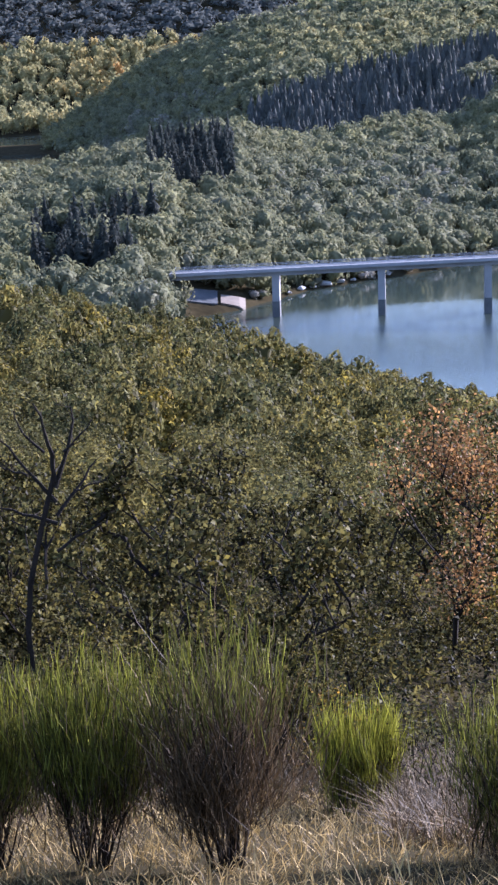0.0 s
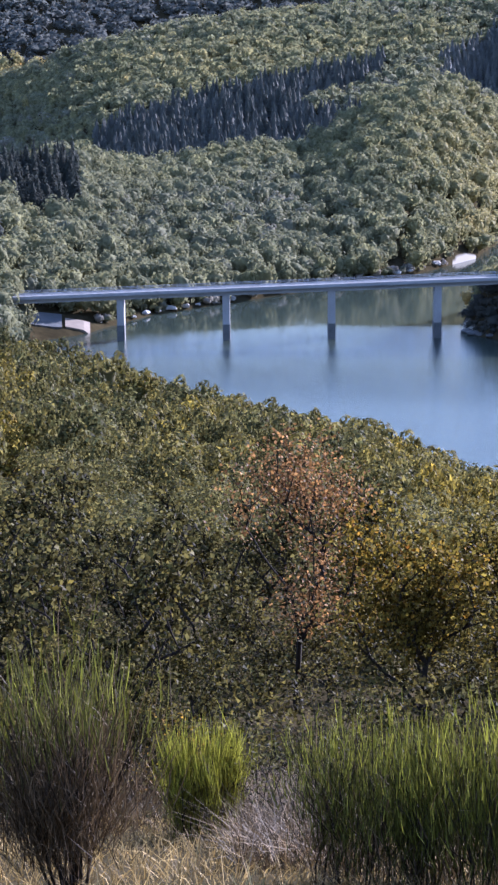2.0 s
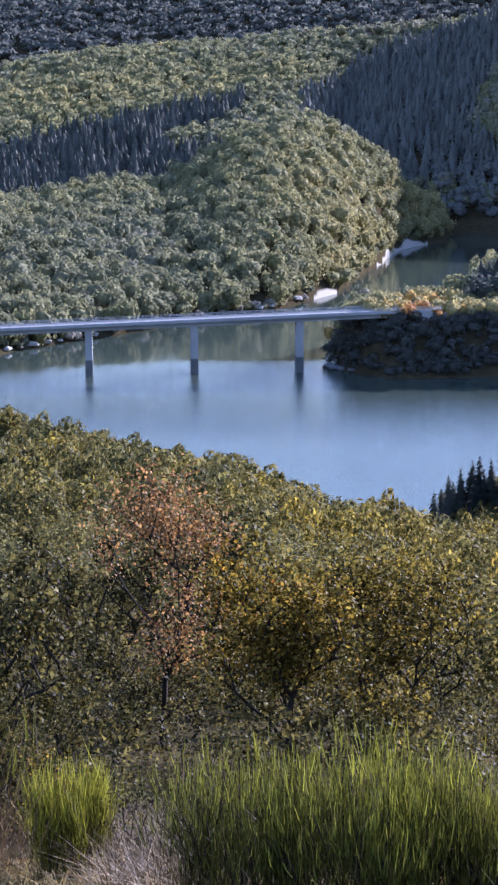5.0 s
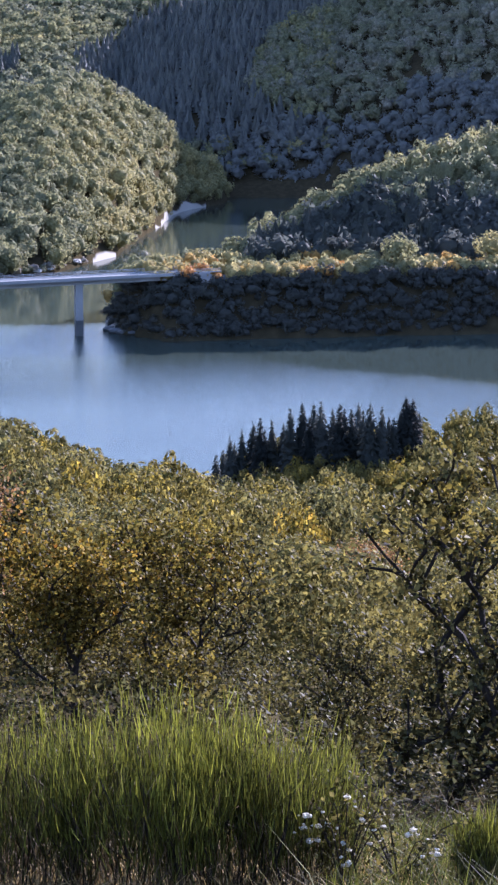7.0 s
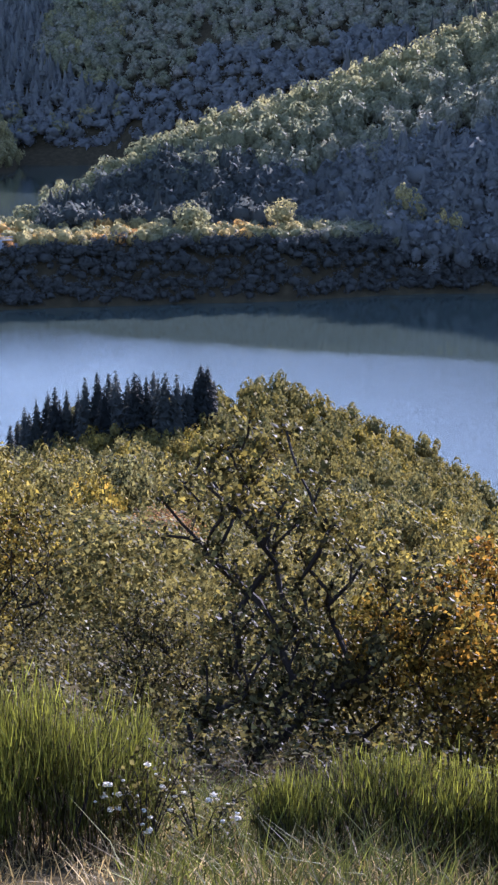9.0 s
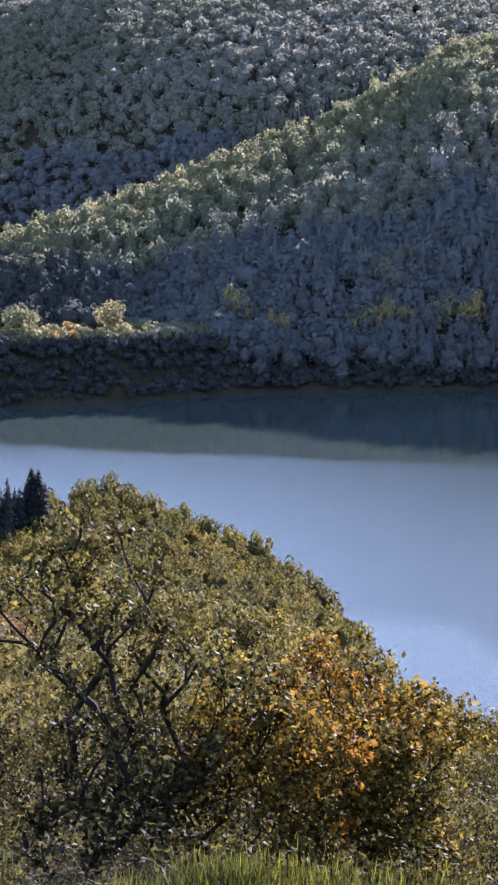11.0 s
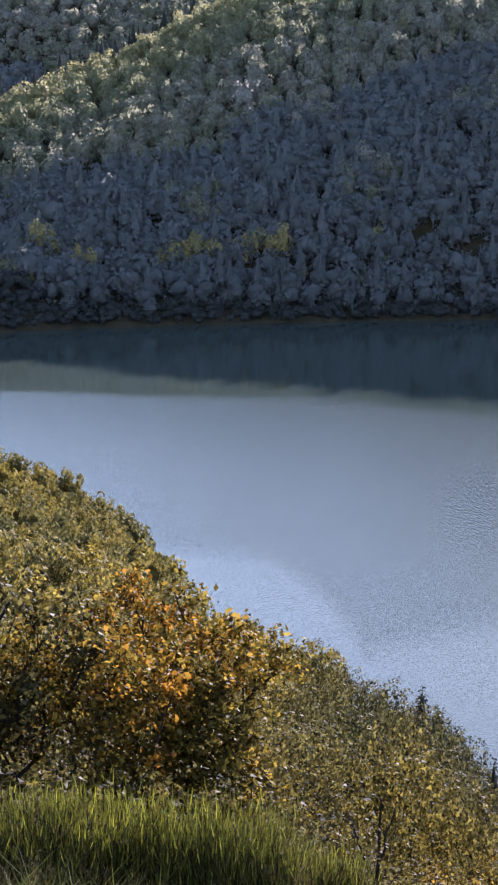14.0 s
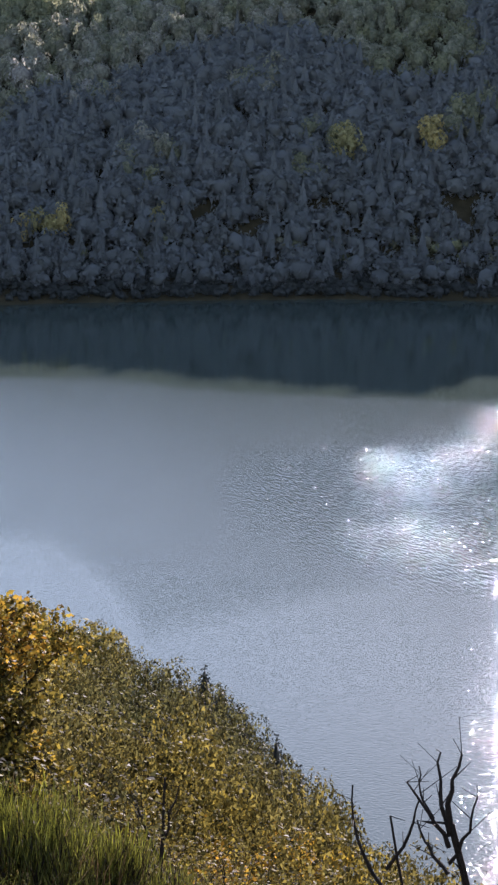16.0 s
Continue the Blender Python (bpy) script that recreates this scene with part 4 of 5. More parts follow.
for k, (az, size) in enumerate(((-16.9, 0.9), (-16.5, 1.3), (-16.15, 1.0), (-15.8, 1.5), (-15.3, 1.2), (-14.9, 0.8), (-14.4, 1.4), (-13.9, 1.8), (-8.9, 1.5), (-8.5, 1.1), (-7.7, 1.6))):
    rock(at(az, float(lerp(az, A_FOOT)) + 1.5 + size, 0.25), size, 70 + k, M_ROCK, "pale grey angular boulder at the waterline")
for k, (az, size) in enumerate(((-6.72, 1.5), (-6.62, 1.1), (-6.5, 1.7), (-6.3, 1.2), (-6.05, 1.0))):
    rock(at(az, float(lerp(az, C_FOOT)) + 1.0, 0.3), size, 90 + k, M_STAIN, "dark boulder at the tip of the spit")


def slipway(name, az0, az1, r0, r1, mat, label):
    """A sloping slab laid on the shore, with a thick front edge."""
    bm = bmesh.new()
    rows = []
    for r in np.linspace(r0, r1, 5):
        rows.append([[bm.verts.new(at(az, r, dz)) for az in np.linspace(az0, az1, 5)] for dz in (0.45, -0.6)])
    for p, q in zip(rows, rows[1:]):
        for k in range(4):
            bm.faces.new((p[0][k], p[0][k + 1], q[0][k + 1], q[0][k]))
        for k in (0, 4):
            bm.faces.new((p[0][k], q[0][k], q[1][k], p[1][k]))
    for p in (rows[0], rows[-1]):
        for k in range(4):
            bm.faces.new((p[0][k], p[0][k + 1], p[1][k + 1], p[1][k]))
    bmesh.ops.recalc_face_normals(bm, faces=bm.faces[:])
    part("slab", bm, mat, tagged(empty(name, (0, 0, 0)), label, "slipway"))


M_SAND = noisy("slipway_stone", [(0.3, (0.17, 0.135, 0.1)), (0.7, (0.26, 0.21, 0.16))], 0.4, 3, 0.9, 0.4)
slipway("slipway", -18.95, -18.2, 517, 525, M_SAND, "tan stone slipway sloping into the lake beside the bridge")
slipway("bank_revetment", -20.2, -19.05, 516, 528, M_STAIN, "dark grey concrete slope along the lake by the bridge")
M_PALE = noisy("white_paint", [(0.3, (0.72, 0.72, 0.7)), (0.7, (0.82, 0.82, 0.8))], 1, 9, 0.4, 0.05)
boat(at(-8.15, 650, 0.1), 0.3)


# ---- branching trees near by ----
def skeleton(g, base_path, tips, bend=0.25):
    """Grows a branching frame: each tip joins the nearest point of what has grown so far. Nodes, parents, limb numbers."""
    nodes = [Vector(p) for p in base_path]
    parent = [-1] + list(range(len(base_path) - 1))
    limb = [0] * len(nodes)
    count = 0
    root = nodes[0]
    for t in sorted(tips, key=lambda q: (q - root).length):
        best = min(range(1, len(nodes)), key=lambda k: (nodes[k] - t).length + 1.6 * max(0, nodes[k].z - t.z + 0.1 + 0.75 * math.hypot(nodes[k].x - t.x, nodes[k].y - t.y)))
        start, gap = nodes[best], (t - nodes[best]).length
        steps = max(1, int(gap / 0.28))
        if limb[best] == 0:
            count += 1
            mine = count
        else:
            mine = limb[best]
        prev = best
        sag = Vector((g.normal(0, 0.08), g.normal(0, 0.08), bend * 0.3)) * gap
        for s in range(1, steps + 1):
            u = s / steps
            p = start.lerp(t, u) + sag * (4 * u * (1 - u)) * 0.5 + Vector(g.normal(0, 0.025, 3))
            nodes.append(p)
            parent.append(prev)
            limb.append(mine)
            prev = len(nodes) - 1
    return nodes, parent, limb


def thickness(nodes, parent, tip, power):
    load = [0.0] * len(nodes)
    kids = [0] * len(nodes)
    for k in range(len(nodes) - 1, 0, -1):
        load[k] = max(load[k], 1.0) if kids[k] == 0 else load[k]
        load[parent[k]] += load[k]
        kids[parent[k]] += 1
    return [tip * max(q, 1) ** power for q in load]


def oak_tree(name, place, seed, high, spread, clusters, leaves, leaf, tint, label, category="oak", group="", low=0.25, trunk=0.35, lean=(0, 0), clump=0.2, tip=0.007, dead=False, tint_top=None, bark=None, taper=0.0, leafage=None):
    g = np.random.default_rng(seed)
    root = tagged(empty(name, place), label, category, group)
    path = [(0, 0, -0.4), (0, 0, 0.05)]
    n = 5
    for k in range(1, n + 1):
        u = k / n
        path.append((lean[0] * u + g.normal(0, 0.04), lean[1] * u + g.normal(0, 0.04), high * trunk * u))
    tips = []
    lobes = [(Vector((g.normal(0, spread * 0.5), g.normal(0, spread * 0.5), high * g.uniform(low + 0.1, 0.85))), spread * g.uniform(0.35, 0.6)) for _ in range(9)]
    while len(tips) < clusters:
        c, rad = lobes[g.integers(0, len(lobes))]
        d = Vector(g.normal(size=3)).normalized() * rad * g.random() ** 0.4
        p = c + d
        if taper and math.hypot(p.x, p.y) > spread * (1.08 - (p.z / high) ** taper):
            continue
        if high * low < p.z < high and math.hypot(p.x, p.y) < spread * math.sqrt(max(0.05, 1 - ((p.z / high - 0.5) / 0.53) ** 2)) * 1.05:
            tips.append(p + Vector((lean[0], lean[1], 0)) * 0.6)
    nodes, parent, limb = skeleton(g, path, tips)
    rad = thickness(nodes, parent, tip, 0.5)
    by = {}
    for k in range(1, len(nodes)):
        by.setdefault(limb[k], []).append(k)
    for number, ks in sorted(by.items()):
        bm = bmesh.new()
        rings = {}
        for k in ks:
            q = (nodes[k] - nodes[parent[k]]).to_track_quat("Z", "Y").to_matrix()
            for i, r in ((parent[k], min(rad[parent[k]], rad[k] * 1.5)), (k, rad[k])):
                if i not in rings:
                    rings[i] = [bm.verts.new(nodes[i] + q @ Vector((r * math.cos(s * 1.2566), r * math.sin(s * 1.2566), 0))) for s in range(5)]
            lo, hi = rings[parent[k]], rings[k]
            for s in range(5):
                bm.faces.new((lo[s], lo[(s + 1) % 5], hi[(s + 1) % 5], hi[s]))
        part("trunk" if number == 0 else "limb", bm, bark or M_BARK, root)
    if not dead:
        q = np.array([t[:] for t in tips])
        c = np.repeat(q, leaves, axis=0) + clump * np.clip(g.normal(0, 1, (len(q) * leaves, 3)), -1.7, 1.7) * [1, 1, 0.75]
        nrm = g.normal(size=c.shape) + [0, 0, 0.5]
        v, f = blades(g, c, nrm, leaf, False, 1.0)
        rnd = np.repeat(g.random(len(c)), 4)
        base = tint + np.repeat(np.repeat(g.normal(0, 0.05, len(q)), leaves), 4)
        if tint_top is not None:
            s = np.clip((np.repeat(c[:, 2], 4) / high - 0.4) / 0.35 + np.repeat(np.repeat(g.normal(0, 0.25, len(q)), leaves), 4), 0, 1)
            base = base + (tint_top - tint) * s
        me = mesh_of("foliage", v, f, 3, (("leaf", rnd), ("tint", np.clip(base, 0, 1))))
        mesh_part("foliage", me, leafage or M_OAK, root)
    return root


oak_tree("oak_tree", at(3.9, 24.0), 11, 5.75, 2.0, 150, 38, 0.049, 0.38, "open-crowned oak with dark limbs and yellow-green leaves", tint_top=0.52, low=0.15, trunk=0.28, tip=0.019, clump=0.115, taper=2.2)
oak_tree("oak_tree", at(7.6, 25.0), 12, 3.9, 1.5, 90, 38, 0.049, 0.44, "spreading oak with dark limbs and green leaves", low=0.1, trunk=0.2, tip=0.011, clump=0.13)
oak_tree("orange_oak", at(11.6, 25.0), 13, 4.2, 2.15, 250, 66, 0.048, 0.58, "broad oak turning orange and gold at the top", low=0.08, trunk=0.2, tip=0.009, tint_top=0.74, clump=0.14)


def bare_tree(place, az, branches, seed, label, twigs=5):
    """A leafless tree: bowed branches, each from one point to another across the line of sight, with small side twigs."""
    g = np.random.default_rng(seed)
    root = tagged(empty("dead_tree", place, -radians(az)), label, "dead tree")
    for k, (x0, z0, x1, z1, r0, r1) in enumerate(branches):
        bm = bmesh.new()
        y0, y1 = (0.0, g.uniform(-0.3, 0.3)) if k else (0.0, 0.0)
        bow = g.uniform(-0.12, 0.12) * math.hypot(x1 - x0, z1 - z0)
        p, r = Vector((x0, y0 * 0, z0)), r0
        for s in range(1, 7):
            u = s / 6
            q = Vector((x0 + (x1 - x0) * u + bow * math.sin(u * 3.14) + g.normal(0, 0.012), y1 * u, z0 + (z1 - z0) * u + g.normal(0, 0.012)))
            r2 = r0 + (r1 - r0) * u
            stem(bm, p, q, r, r2, 6)
            if s > 1:
                for _ in range(int(g.integers(0, 3)) if k else 1):
                    e = q + Vector((g.normal(0, 0.16), g.normal(0, 0.16), abs(g.normal(0.1, 0.12))))
                    stem(bm, q, e, r2 * 0.45, 0.0025, 4)
            p, r = q, r2
        part("trunk" if k == 0 else "limb", bm, M_BARK, root)


bare_tree(at(-24.3, 25.5), -24.3, ((0.0, -0.3, 0.02, 4.3, 0.048, 0.04), (0.02, 4.2, -0.22, 5.35, 0.04, 0.012), (0.02, 4.1, 0.3, 5.2, 0.038, 0.012), (0.02, 3.9, -0.75, 4.85, 0.034, 0.011),
          (0.02, 3.6, -0.85, 3.9, 0.03, 0.01), (0.02, 3.7, 0.6, 4.4, 0.03, 0.01), (0.0, 3.2, 0.65, 3.55, 0.026, 0.01), (-0.1, 4.6, -0.5, 5.2, 0.02, 0.007), (0.15, 4.6, 0.55, 5.0, 0.02, 0.007),
          (-0.35, 4.3, -0.75, 4.4, 0.018, 0.007), (0.3, 4.05, 0.75, 4.2, 0.018, 0.007)), 3, "bare leafless grey-black tree among the scrub")
bare_tree(at(28.4, 15.5), 28.4, ((0.0, -0.3, 0.0, 2.15, 0.0435, 0.0336), (0.0, 2.1, 0.07, 2.85, 0.0319, 0.0098), (0.0, 2.05, -0.13, 2.75, 0.0247, 0.0084), (-0.01, 1.95, -0.41, 2.56, 0.0247, 0.0084), (0.0, 1.8, 0.2, 2.45, 0.0203, 0.007),
          (-0.15, 2.2, -0.3, 2.6, 0.0145, 0.0056), (0.0, 1.7, -0.3, 2.1, 0.0203, 0.007)), 4, "bare dead sapling with upright forked branches")
bare_tree(at(26.3, 15.8), 26.3, ((0.0, -0.3, 0.05, 2.0, 0.029, 0.0112), (0.02, 1.3, -0.3, 2.2, 0.0203, 0.007), (0.03, 1.5, 0.3, 2.25, 0.0203, 0.007)), 5, "bare dead sapling beside another")
bare_tree(at(18.9, 16.0), 18.9, ((0.0, -0.3, 0.08, 1.45, 0.029, 0.0112), (0.02, 0.7, -0.2, 1.3, 0.0203, 0.007), (0.03, 0.6, 0.22, 1.35, 0.0203, 0.007)), 6, "bare dead stems among yellow shrubs")
oak_tree("rusty_tree", at(-12.0, 33.0), 16, 5.6, 1.3, 120, 34, 0.036, 0.4, "reddish-brown half-bare tree with fine twigs", low=0.3, trunk=0.4, tip=0.008, clump=0.24, leafage=M_RUST)
oak_tree("yellow_tree", at(-4.9, 31.5), 18, 4.6, 1.6, 150, 46, 0.044, 0.58, "golden and olive autumn oak", low=0.2, trunk=0.3, tip=0.008, tint_top=0.64)
oak_tree("orange_tree", at(-3.5, 56.0), 19, 4.6, 1.5, 90, 60, 0.06, 0.76, "small bright orange autumn tree", low=0.2, trunk=0.3, tip=0.01)
oak_tree("rusty_tree", at(0.9, 82.0), 15, 6.2, 2.6, 140, 40, 0.06, 0.3, "reddish-brown bare-twigged tree on the slope", low=0.25, trunk=0.3, tip=0.012, clump=0.35, leafage=M_RUST)
oak_tree("yellow_tree", at(-7.9, 30.0), 17, 5.0, 1.5, 150, 46, 0.044, 0.6, "yellow and olive autumn oak", low=0.2, trunk=0.3, tip=0.008, tint_top=0.63)

makers = [oak_tree("scrub_oak", (0, 0, 0), 20 + k, 4.4, 1.6, 85, 31, 0.054, (0.36, 0.42, 0.5, 0.4, 0.58, 0.64)[k],
                   ("dusty olive-green oak scrub with dark stems", "olive-green oak scrub on the slope", "yellowing oak scrub on the slope", "olive-green oak scrub on the slope", "yellow autumn oak scrub", "golden autumn oak scrub")[k],
                   group="oak scrub below the lookout", low=0.03, trunk=0.15, clump=0.13, tip=0.012) for k in range(6)]
g = np.random.default_rng(8)
az, r = scatter(g, -28.5, 32, 21.5, 56, 2.9)
k = (r < 47) | (az > 16)
az, r = az[k], r[k]
used = [False] * 6
for a, d in zip(az, r):
    if (abs(a - 4.5) < 6 and d < 29) or (abs(a - 11.2) < 5.5 and d < 30) or (abs(a + 12) < 2.5 and d < 33.5) or (abs(a + 7.9) < 2.8 and d < 30.5) or (abs(a + 4.9) < 2.4 and d < 32) or (abs(a + 3.5) < 1.3 and d > 40) or (abs(a + 24.3) < 2.0 and 23.8 < d < 28) or (a > 22 and d < 27) or (-16.5 < a < -9.5 and d < 23) or (a > 12 and d < 24):
        continue
    k = int(g.integers(0, 4)) if a < -10 else int(g.choice([2, 3, 4, 1, 4])) if a < 12 else int(g.choice([4, 5, 2, 5]))
    s = (1.0 if a < 0 else 0.9 if a < 12 else 0.72 if a < 19 else 0.55) * g.uniform(0.82, 1.15) * min(1.0, 0.42 + (d - 21) * 0.085)
    m = Matrix.Translation(at(a, d, -0.05)) @ Matrix.Rotation(g.uniform(0, 6.28), 4, "Z") @ Matrix.Scale(s, 4)
    if used[k]:
        copy_thing(makers[k], m)
    else:
        makers[k].matrix_basis = m
        used[k] = True


# ---- broom shrubs ----
def ribbons(g, a, b, c, w0, w1):
    """Thin two-piece stems through a, b and c, as flat blades turned at random."""
    n = len(a)
    t = g.uniform(0, 6.283, n)
    side = np.stack([np.cos(t), np.sin(t), np.zeros(n)], 1)
    v = np.stack([a - side * w0, a + side * w0, b - side * (w0 + w1) * 0.5, b + side * (w0 + w1) * 0.5, c], 1).reshape(-1, 3)
    i = np.arange(n)[:, None] * 5
    f = (i + np.array([[0, 1, 3, 0, 3, 2, 2, 3, 4]])).ravel()
    return v, f, np.repeat(g.random(n), 5)


def tube(bm, points, radii, sides=5):
    """One unbroken tapered stem through several points."""
    points = [Vector(p) for p in points]
    rings = []
    for k, (p, r) in enumerate(zip(points, radii)):
        way = points[min(k + 1, len(points) - 1)] - points[max(k - 1, 0)]
        q = way.to_track_quat("Z", "Y").to_matrix()
        rings.append([bm.verts.new(p + q @ Vector((r * math.cos(s * 6.2832 / sides), r * math.sin(s * 6.2832 / sides), 0))) for s in range(sides)])
    for lo, hi in zip(rings, rings[1:]):
        for s in range(sides):
            bm.faces.new((lo[s], lo[(s + 1) % sides], hi[(s + 1) % sides], hi[s]))
    bm.faces.new(rings[-1])


def broom(place, high, wide, twigs, tint, seed, label, woody=0.5, foot_wide=0.3, bare=0.4):
    """Forked dark stems spreading from the foot, with many thin upright green twigs on their upper parts."""
    g = np.random.default_rng(seed)
    root = tagged(empty("broom_shrub", place), label, "broom shrub", "broom shrubs on the slope")
    lo, hi = [], []
    for k in range(14 if bare > 0.4 else 30):
        t, out = g.uniform(0, 6.283), wide * 0.5 * math.sqrt(g.random())
        way = Vector((math.cos(t), math.sin(t), 0))
        foot = way * out * foot_wide + Vector((0, 0, -0.12))
        knee = way * out * (0.35 + 0.5 * foot_wide) + Vector((g.normal(0, 0.04), g.normal(0, 0.04), high * g.uniform(0.2, 0.32)))
        bm = bmesh.new()
        thick = 1.0 if bare > 0.4 else 0.6
        tube(bm, (foot, foot.lerp(knee, 0.5) + Vector((g.normal(0, 0.03), g.normal(0, 0.03), 0)), knee), (0.015 * thick, 0.013 * thick, 0.011 * thick))
        for _ in range(4):
            head = way * out * 0.95 + Vector((g.normal(0, wide * 0.1), g.normal(0, wide * 0.1), high * g.uniform(0.58, 0.9)))
            head.z *= 1.0 - 0.3 * min(1.0, math.hypot(head.x, head.y) / wide * 1.5) ** 2
            mid = knee.lerp(head, 0.5) + Vector((g.normal(0, 0.03), g.normal(0, 0.03), 0.02))
            tube(bm, (knee, mid, head), (0.009 * thick, 0.006 * thick, 0.0025), 4)
            for p, q in ((knee, mid), (mid, head)) + (((foot, knee),) if bare < 0.25 else ()):
                lo.append(p[:])
                hi.append(q[:])
        part("branch", bm, M_BARK, root)
    lo, hi = np.array(lo), np.array(hi)
    j = g.integers(0, len(lo), twigs)
    u = g.random((twigs, 1))
    a = lo[j] * (1 - u) + hi[j] * u + g.normal(0, wide * (0.085 if bare > 0.1 else 0.06), (twigs, 3)) * [1, 1, 0.7]
    keep = a[:, 2] > high * (bare + g.normal(0, 0.07, twigs))
    a, way = a[keep], (hi[j] - lo[j])[keep]
    n = len(a)
    way = way / np.linalg.norm(way, axis=1, keepdims=True) * 0.5 + [0, 0, 0.65] + g.normal(0, 0.2, (n, 3)) * [1, 1, 0.2]
    ln = high * ((0.06 + 0.1 * g.random((n, 1)) ** 1.5) if bare > 0.1 else (0.09 + 0.2 * g.random((n, 1)) ** 1.5))
    b = a + way * ln * 0.5
    c = b + (way * [0.6, 0.6, 1.0] + g.normal(0, 0.1, (n, 3))) * ln * 0.5
    v, f, rnd = ribbons(g, a, b, c, 0.0034, 0.0026)
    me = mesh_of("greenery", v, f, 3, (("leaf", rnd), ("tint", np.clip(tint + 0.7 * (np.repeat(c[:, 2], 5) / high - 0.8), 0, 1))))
    tagged(mesh_part("greenery", me, M_BROOM, root), kind="stuff")
    m = int(twigs * woody * 0.5)
    j = g.integers(0, len(lo), m)
    u = g.random((m, 1)) ** 1.3
    a = lo[j] * (1 - u) + hi[j] * u
    a[:, 2] *= g.uniform(0.4, 1.0, m) if bare > 0.2 else g.uniform(0.1, 1.0, m)
    a[:, :2] += g.normal(0, wide * 0.08, (m, 2))
    d = (hi - lo)[j] * 1.2 + g.normal(0, 0.3, (m, 3)) + [0, 0, 0.25]
    ln = high * g.uniform(0.1, 0.28, (m, 1))
    b = a + d * ln * 0.5
    c = b + (d + g.normal(0, 0.25, (m, 3))) * ln * 0.5
    v, f, rnd = ribbons(g, a, b, c, 0.0038, 0.0022)
    me = mesh_of("deadwood", v, f, 3, (("leaf", rnd), ("tint", np.full(len(v), 0.0))))
    tagged(mesh_part("deadwood", me, M_DRY, root, "brown leafless twigs at the foot"), kind="stuff")


GREEN, DULL, LIME = "tall green broom shrub with upright rush-like twigs", "dark green broom shrub with a bare woody foot", "bright yellow-green young broom tuft"
for k, (az, r, high, wide, twigs, tint, woody, lab) in enumerate((
        (-26.9, 14.4, 1.9, 1.1, 2300, 0.66, 0.3, GREEN), (-23.6, 14.0, 1.95, 1.15, 2600, 0.62, 0.4, GREEN), (-19.2, 13.6, 2.25, 1.4, 1500, 0.4, 2.0, DULL),
        (-15.0, 18.6, 1.35, 0.85, 1700, 0.95, 0.3, LIME), (-9.2, 13.8, 1.5, 1.4, 1700, 0.6, 0.6, GREEN), (-6.0, 13.5, 1.6, 1.5, 2300, 0.72, 0.3, GREEN),
        (-3.0, 13.5, 1.5, 1.4, 2200, 0.7, 0.3, GREEN), (-0.4, 13.9, 1.3, 1.1, 1500, 0.65, 0.3, GREEN), (5.4, 13.6, 0.7, 0.7, 900, 0.6, 0.4, LIME), (8.2, 13.8, 0.95, 0.9, 1300, 0.6, 0.4, GREEN),
        (10.4, 14.0, 1.0, 0.9, 1400, 0.6, 0.4, GREEN), (12.8, 14.0, 1.05, 0.9, 1500, 0.55, 0.4, GREEN), (15.0, 13.8, 1.1, 0.9, 1500, 0.55, 0.4, GREEN), (17.3, 14.2, 0.95, 0.8, 1200, 0.45, 0.5, GREEN), (19.3, 14.4, 0.8, 0.8, 900, 0.4, 0.6, GREEN))):
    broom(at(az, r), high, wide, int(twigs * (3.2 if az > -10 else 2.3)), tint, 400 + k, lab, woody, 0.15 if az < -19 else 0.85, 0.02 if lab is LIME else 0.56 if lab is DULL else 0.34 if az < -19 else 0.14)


# ---- grass, dry tangle and brambles on the lookout's slope ----
def sward(name, az0, az1, r0, r1, count, length, tint, mat, label, seed, lie=0.5, keep=None):
    g = np.random.default_rng(seed)
    az = g.uniform(az0, az1, count)
    r = np.sqrt(g.uniform(r0 ** 2, r1 ** 2, count))
    if keep is not None:
        k = keep(az, r)
        az, r = az[k], r[k]
    n = len(az)
    a = np.stack([r * np.sin(np.radians(az)), r * np.cos(np.radians(az)), land(az, r) - 0.03], 1)
    d = np.stack([g.normal(0, lie, n), g.normal(0, lie, n), np.ones(n)], 1)
    ln = length * g.uniform(0.4, 1.3, (n, 1))
    b = a + d * ln * 0.5
    c = b + (d * [1.6, 1.6, 0.6] + g.normal(0, 0.2, (n, 3))) * ln * 0.5
    v, f, rnd = ribbons(g, a, b, c, 0.005, 0.003)
    t = np.repeat(tint + (patches(az, r, 0.9, seed) - 0.5) * 0.5, 5)
    me = mesh_of(name, v, f, 3, (("leaf", rnd), ("tint", np.clip(t, 0, 1))))
    me.materials.append(mat)
    tagged(new(name, me), label, "grass", kind="stuff")


sward("dry_grass", -30, 33, 9, 21.5, 30000, 0.24, 0.5, M_GRASS, "straw-coloured dry grass on the slope", 1, keep=lambda az, r: (r < 18) | (az < -9))
sward("green_grass", 0, 33, 9, 19, 16000, 0.4, 0.35, M_BROOM, "fresh green grass among the broom", 2, 0.35)
sward("dry_tangle", -13.9, -9.8, 15, 24, 6500, 0.5, 0.4, M_DRY, "grey-brown tangle of dead stems and twigs", 3, 0.6)
sward("dry_weeds", -30, 33, 19, 30, 14000, 0.7, 0.0, M_DRY, "dry brown undergrowth below the trees", 4, 0.45)

sward("dry_stalks", 17, 33, 13.5, 18.5, 1500, 0.85, 0.0, M_DRY, "dark dry upright stalks among the yellow shrubs", 5, 0.16)


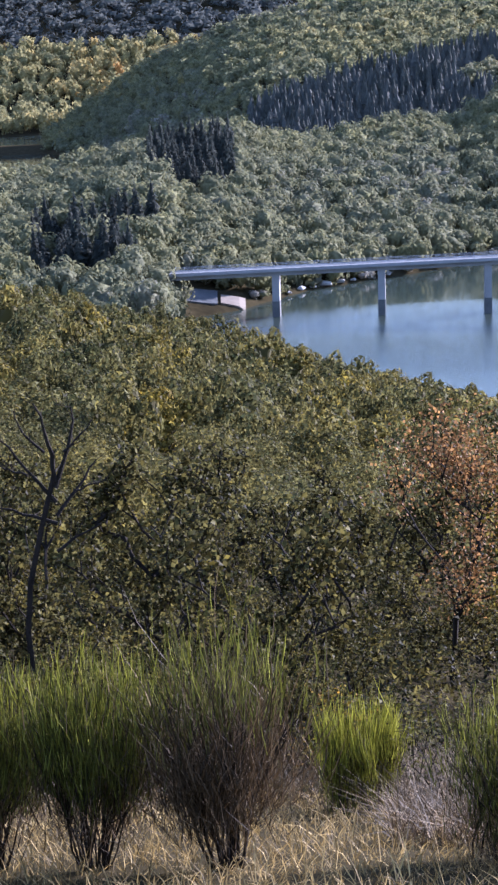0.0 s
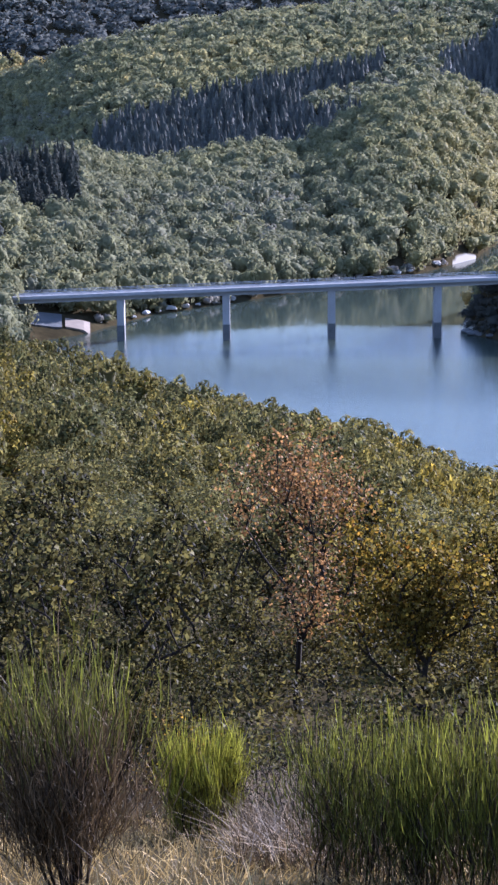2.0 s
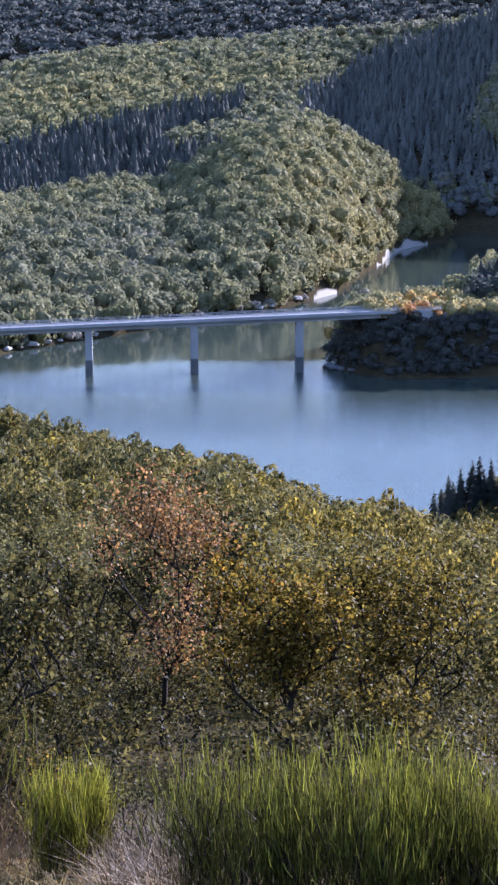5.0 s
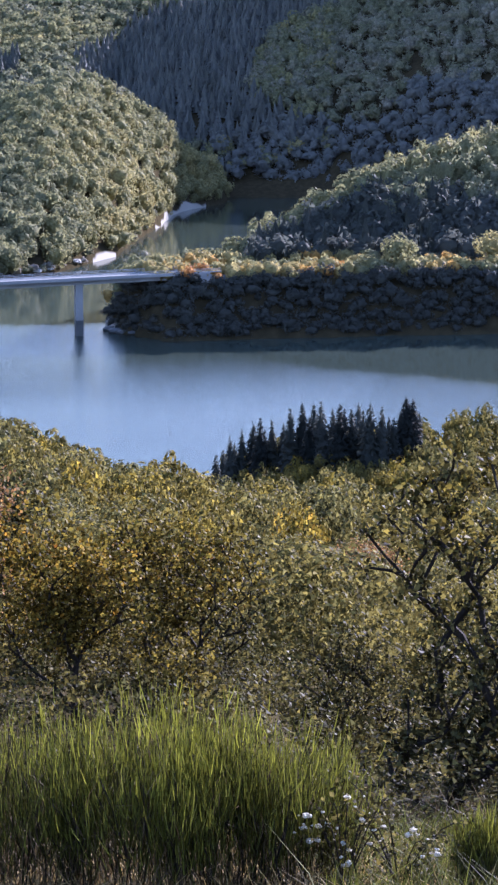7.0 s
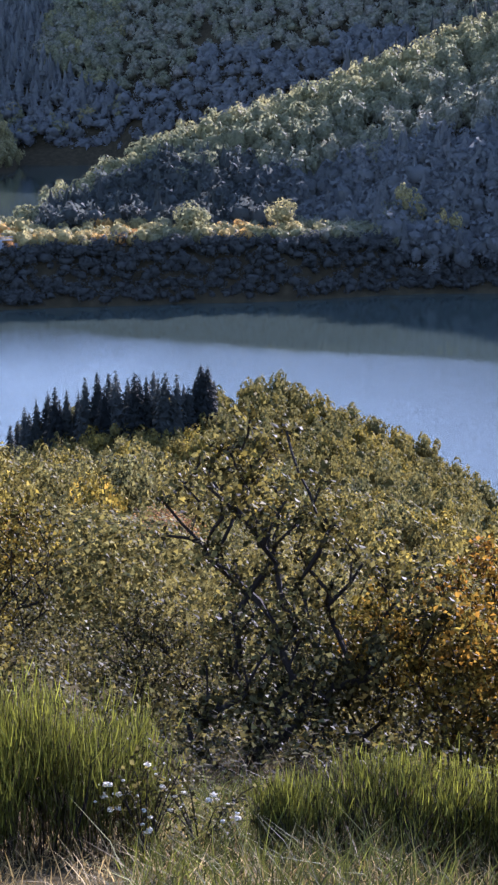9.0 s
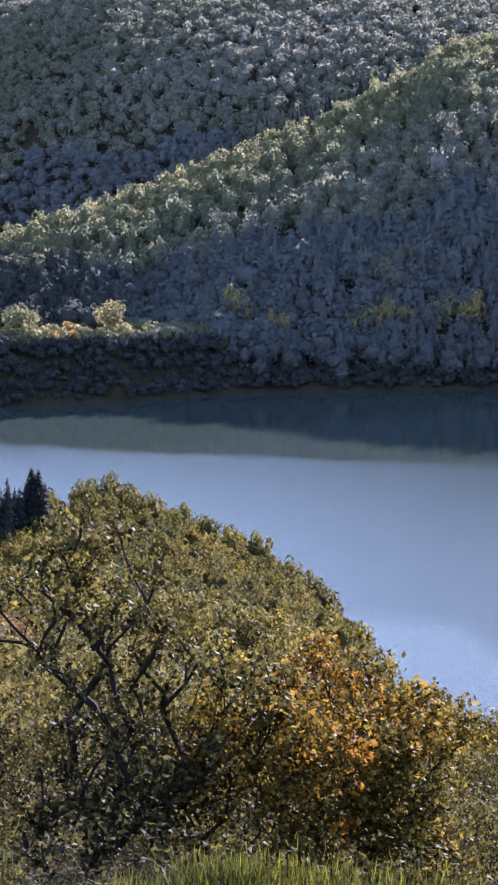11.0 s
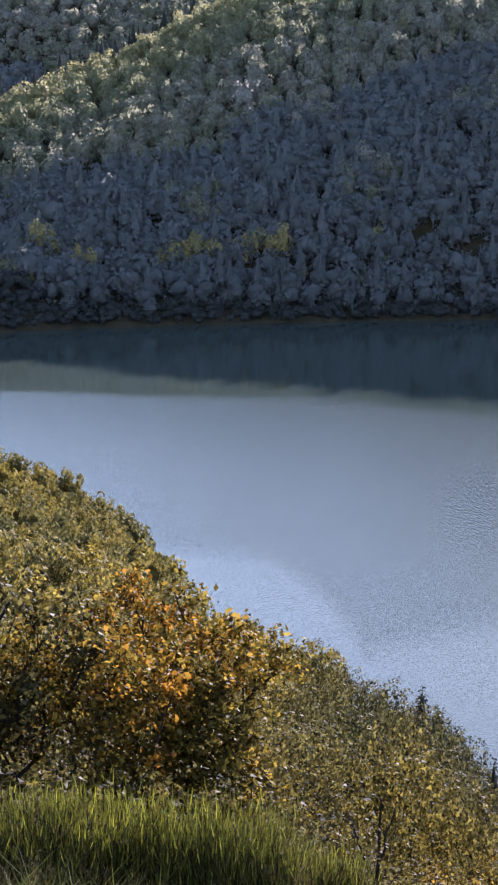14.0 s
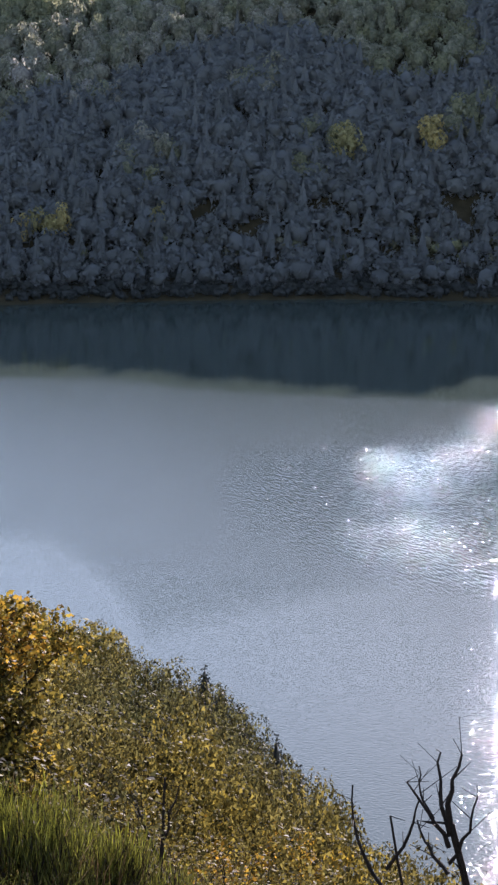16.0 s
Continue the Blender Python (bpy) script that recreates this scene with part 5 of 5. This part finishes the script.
def bramble(place, seed, high, wide, leaves, whites, label, tint=0.45):
    g = np.random.default_rng(seed)
    root = tagged(empty("bramble_bush", place), label, "bramble", "brambles on the slope")
    tips = []
    for k in range(9):
        t = g.uniform(0, 6.283)
        e = Vector((math.cos(t) * wide * g.uniform(0.3, 0.6), math.sin(t) * wide * g.uniform(0.3, 0.6), high * g.uniform(0.45, 1.0)))
        bm = bmesh.new()
        p = Vector((0, 0, -0.1))
        for s in range(1, 6):
            u = s / 5
            q = Vector((e.x * u, e.y * u, e.z * math.sin(u * 1.9) / math.sin(1.9) if u < 1 else e.z))
            stem(bm, p, q, 0.007 - 0.004 * (u - 0.2), 0.007 - 0.004 * u, 5)
            tips.append(q)
            p = q
        part("cane", bm, M_BARK, root)
    q = np.array([t[:] for t in tips])
    c = q[g.integers(0, len(q), leaves)] + g.normal(0, 0.09, (leaves, 3))
    v, f = blades(g, c, g.normal(size=c.shape) + [0, 0, 0.8], 0.022, False)
    mesh_part("leaves", mesh_of("leaves", v, f, 3, (("leaf", np.repeat(g.random(leaves), 4)), ("tint", np.full(len(v), tint)))), M_OAK, root)
    if whites:
        hi = q[q[:, 2] > high * 0.35]
        hub = hi[g.integers(0, len(hi), 5)][g.integers(0, 5, 24)] + g.normal(0, 0.05, (24, 3)) + [0, 0, 0.05]
        for h in hub:
            bm = bmesh.new()
            bmesh.ops.create_icosphere(bm, subdivisions=2, radius=0.017 * g.uniform(0.5, 1.6))
            for q in bm.verts:
                q.co = Vector(h) + Vector((q.co.x, q.co.y, q.co.z * 0.55)) * g.uniform(0.55, 1.5)
            me = bpy.data.meshes.new("seed_head")
            bm.to_mesh(me)
            bm.free()
            for key in ("leaf", "tint"):
                me.attributes.new(key, "FLOAT", "POINT").data.foreach_set("value", g.random(len(me.vertices)).astype(np.float32))
            mesh_part("seed_head", me, M_WHITE, root, "fluffy white seed head")


bramble(at(2.4, 13.4), 5, 0.85, 0.9, 500, 160, "bramble with white fluffy seed heads", 0.4)
bramble(at(0.6, 13.2), 6, 0.8, 0.7, 260, 60, "bramble with white fluffy seed heads", 0.45)
bramble(at(-11.2, 20.5), 7, 1.5, 1.2, 900, 0, "grey-green dusty bramble bush with arching canes", 0.35)
for k, (az, r, high) in enumerate(((-13.2, 19.2, 1.0), (-12.2, 18.0, 0.8), (-10.4, 18.6, 1.2), (-9.9, 20.0, 1.4), (-11.6, 22.0, 1.6))):
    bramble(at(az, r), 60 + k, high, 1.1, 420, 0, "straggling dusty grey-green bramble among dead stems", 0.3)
bramble(at(-16.0, 21.5), 8, 1.3, 1.3, 700, 0, "low shrub with small bright yellow leaves", 0.68)
for k in range(9):
    bramble(at(17.5 + k * 1.35, 15.5 + (k * 37 % 5) * 0.9), 30 + k, 0.95 if k < 6 else 0.8, 1.1, 1300, 0, "low yellow and green autumn shrub", 0.42 + 0.09 * (k % 4))
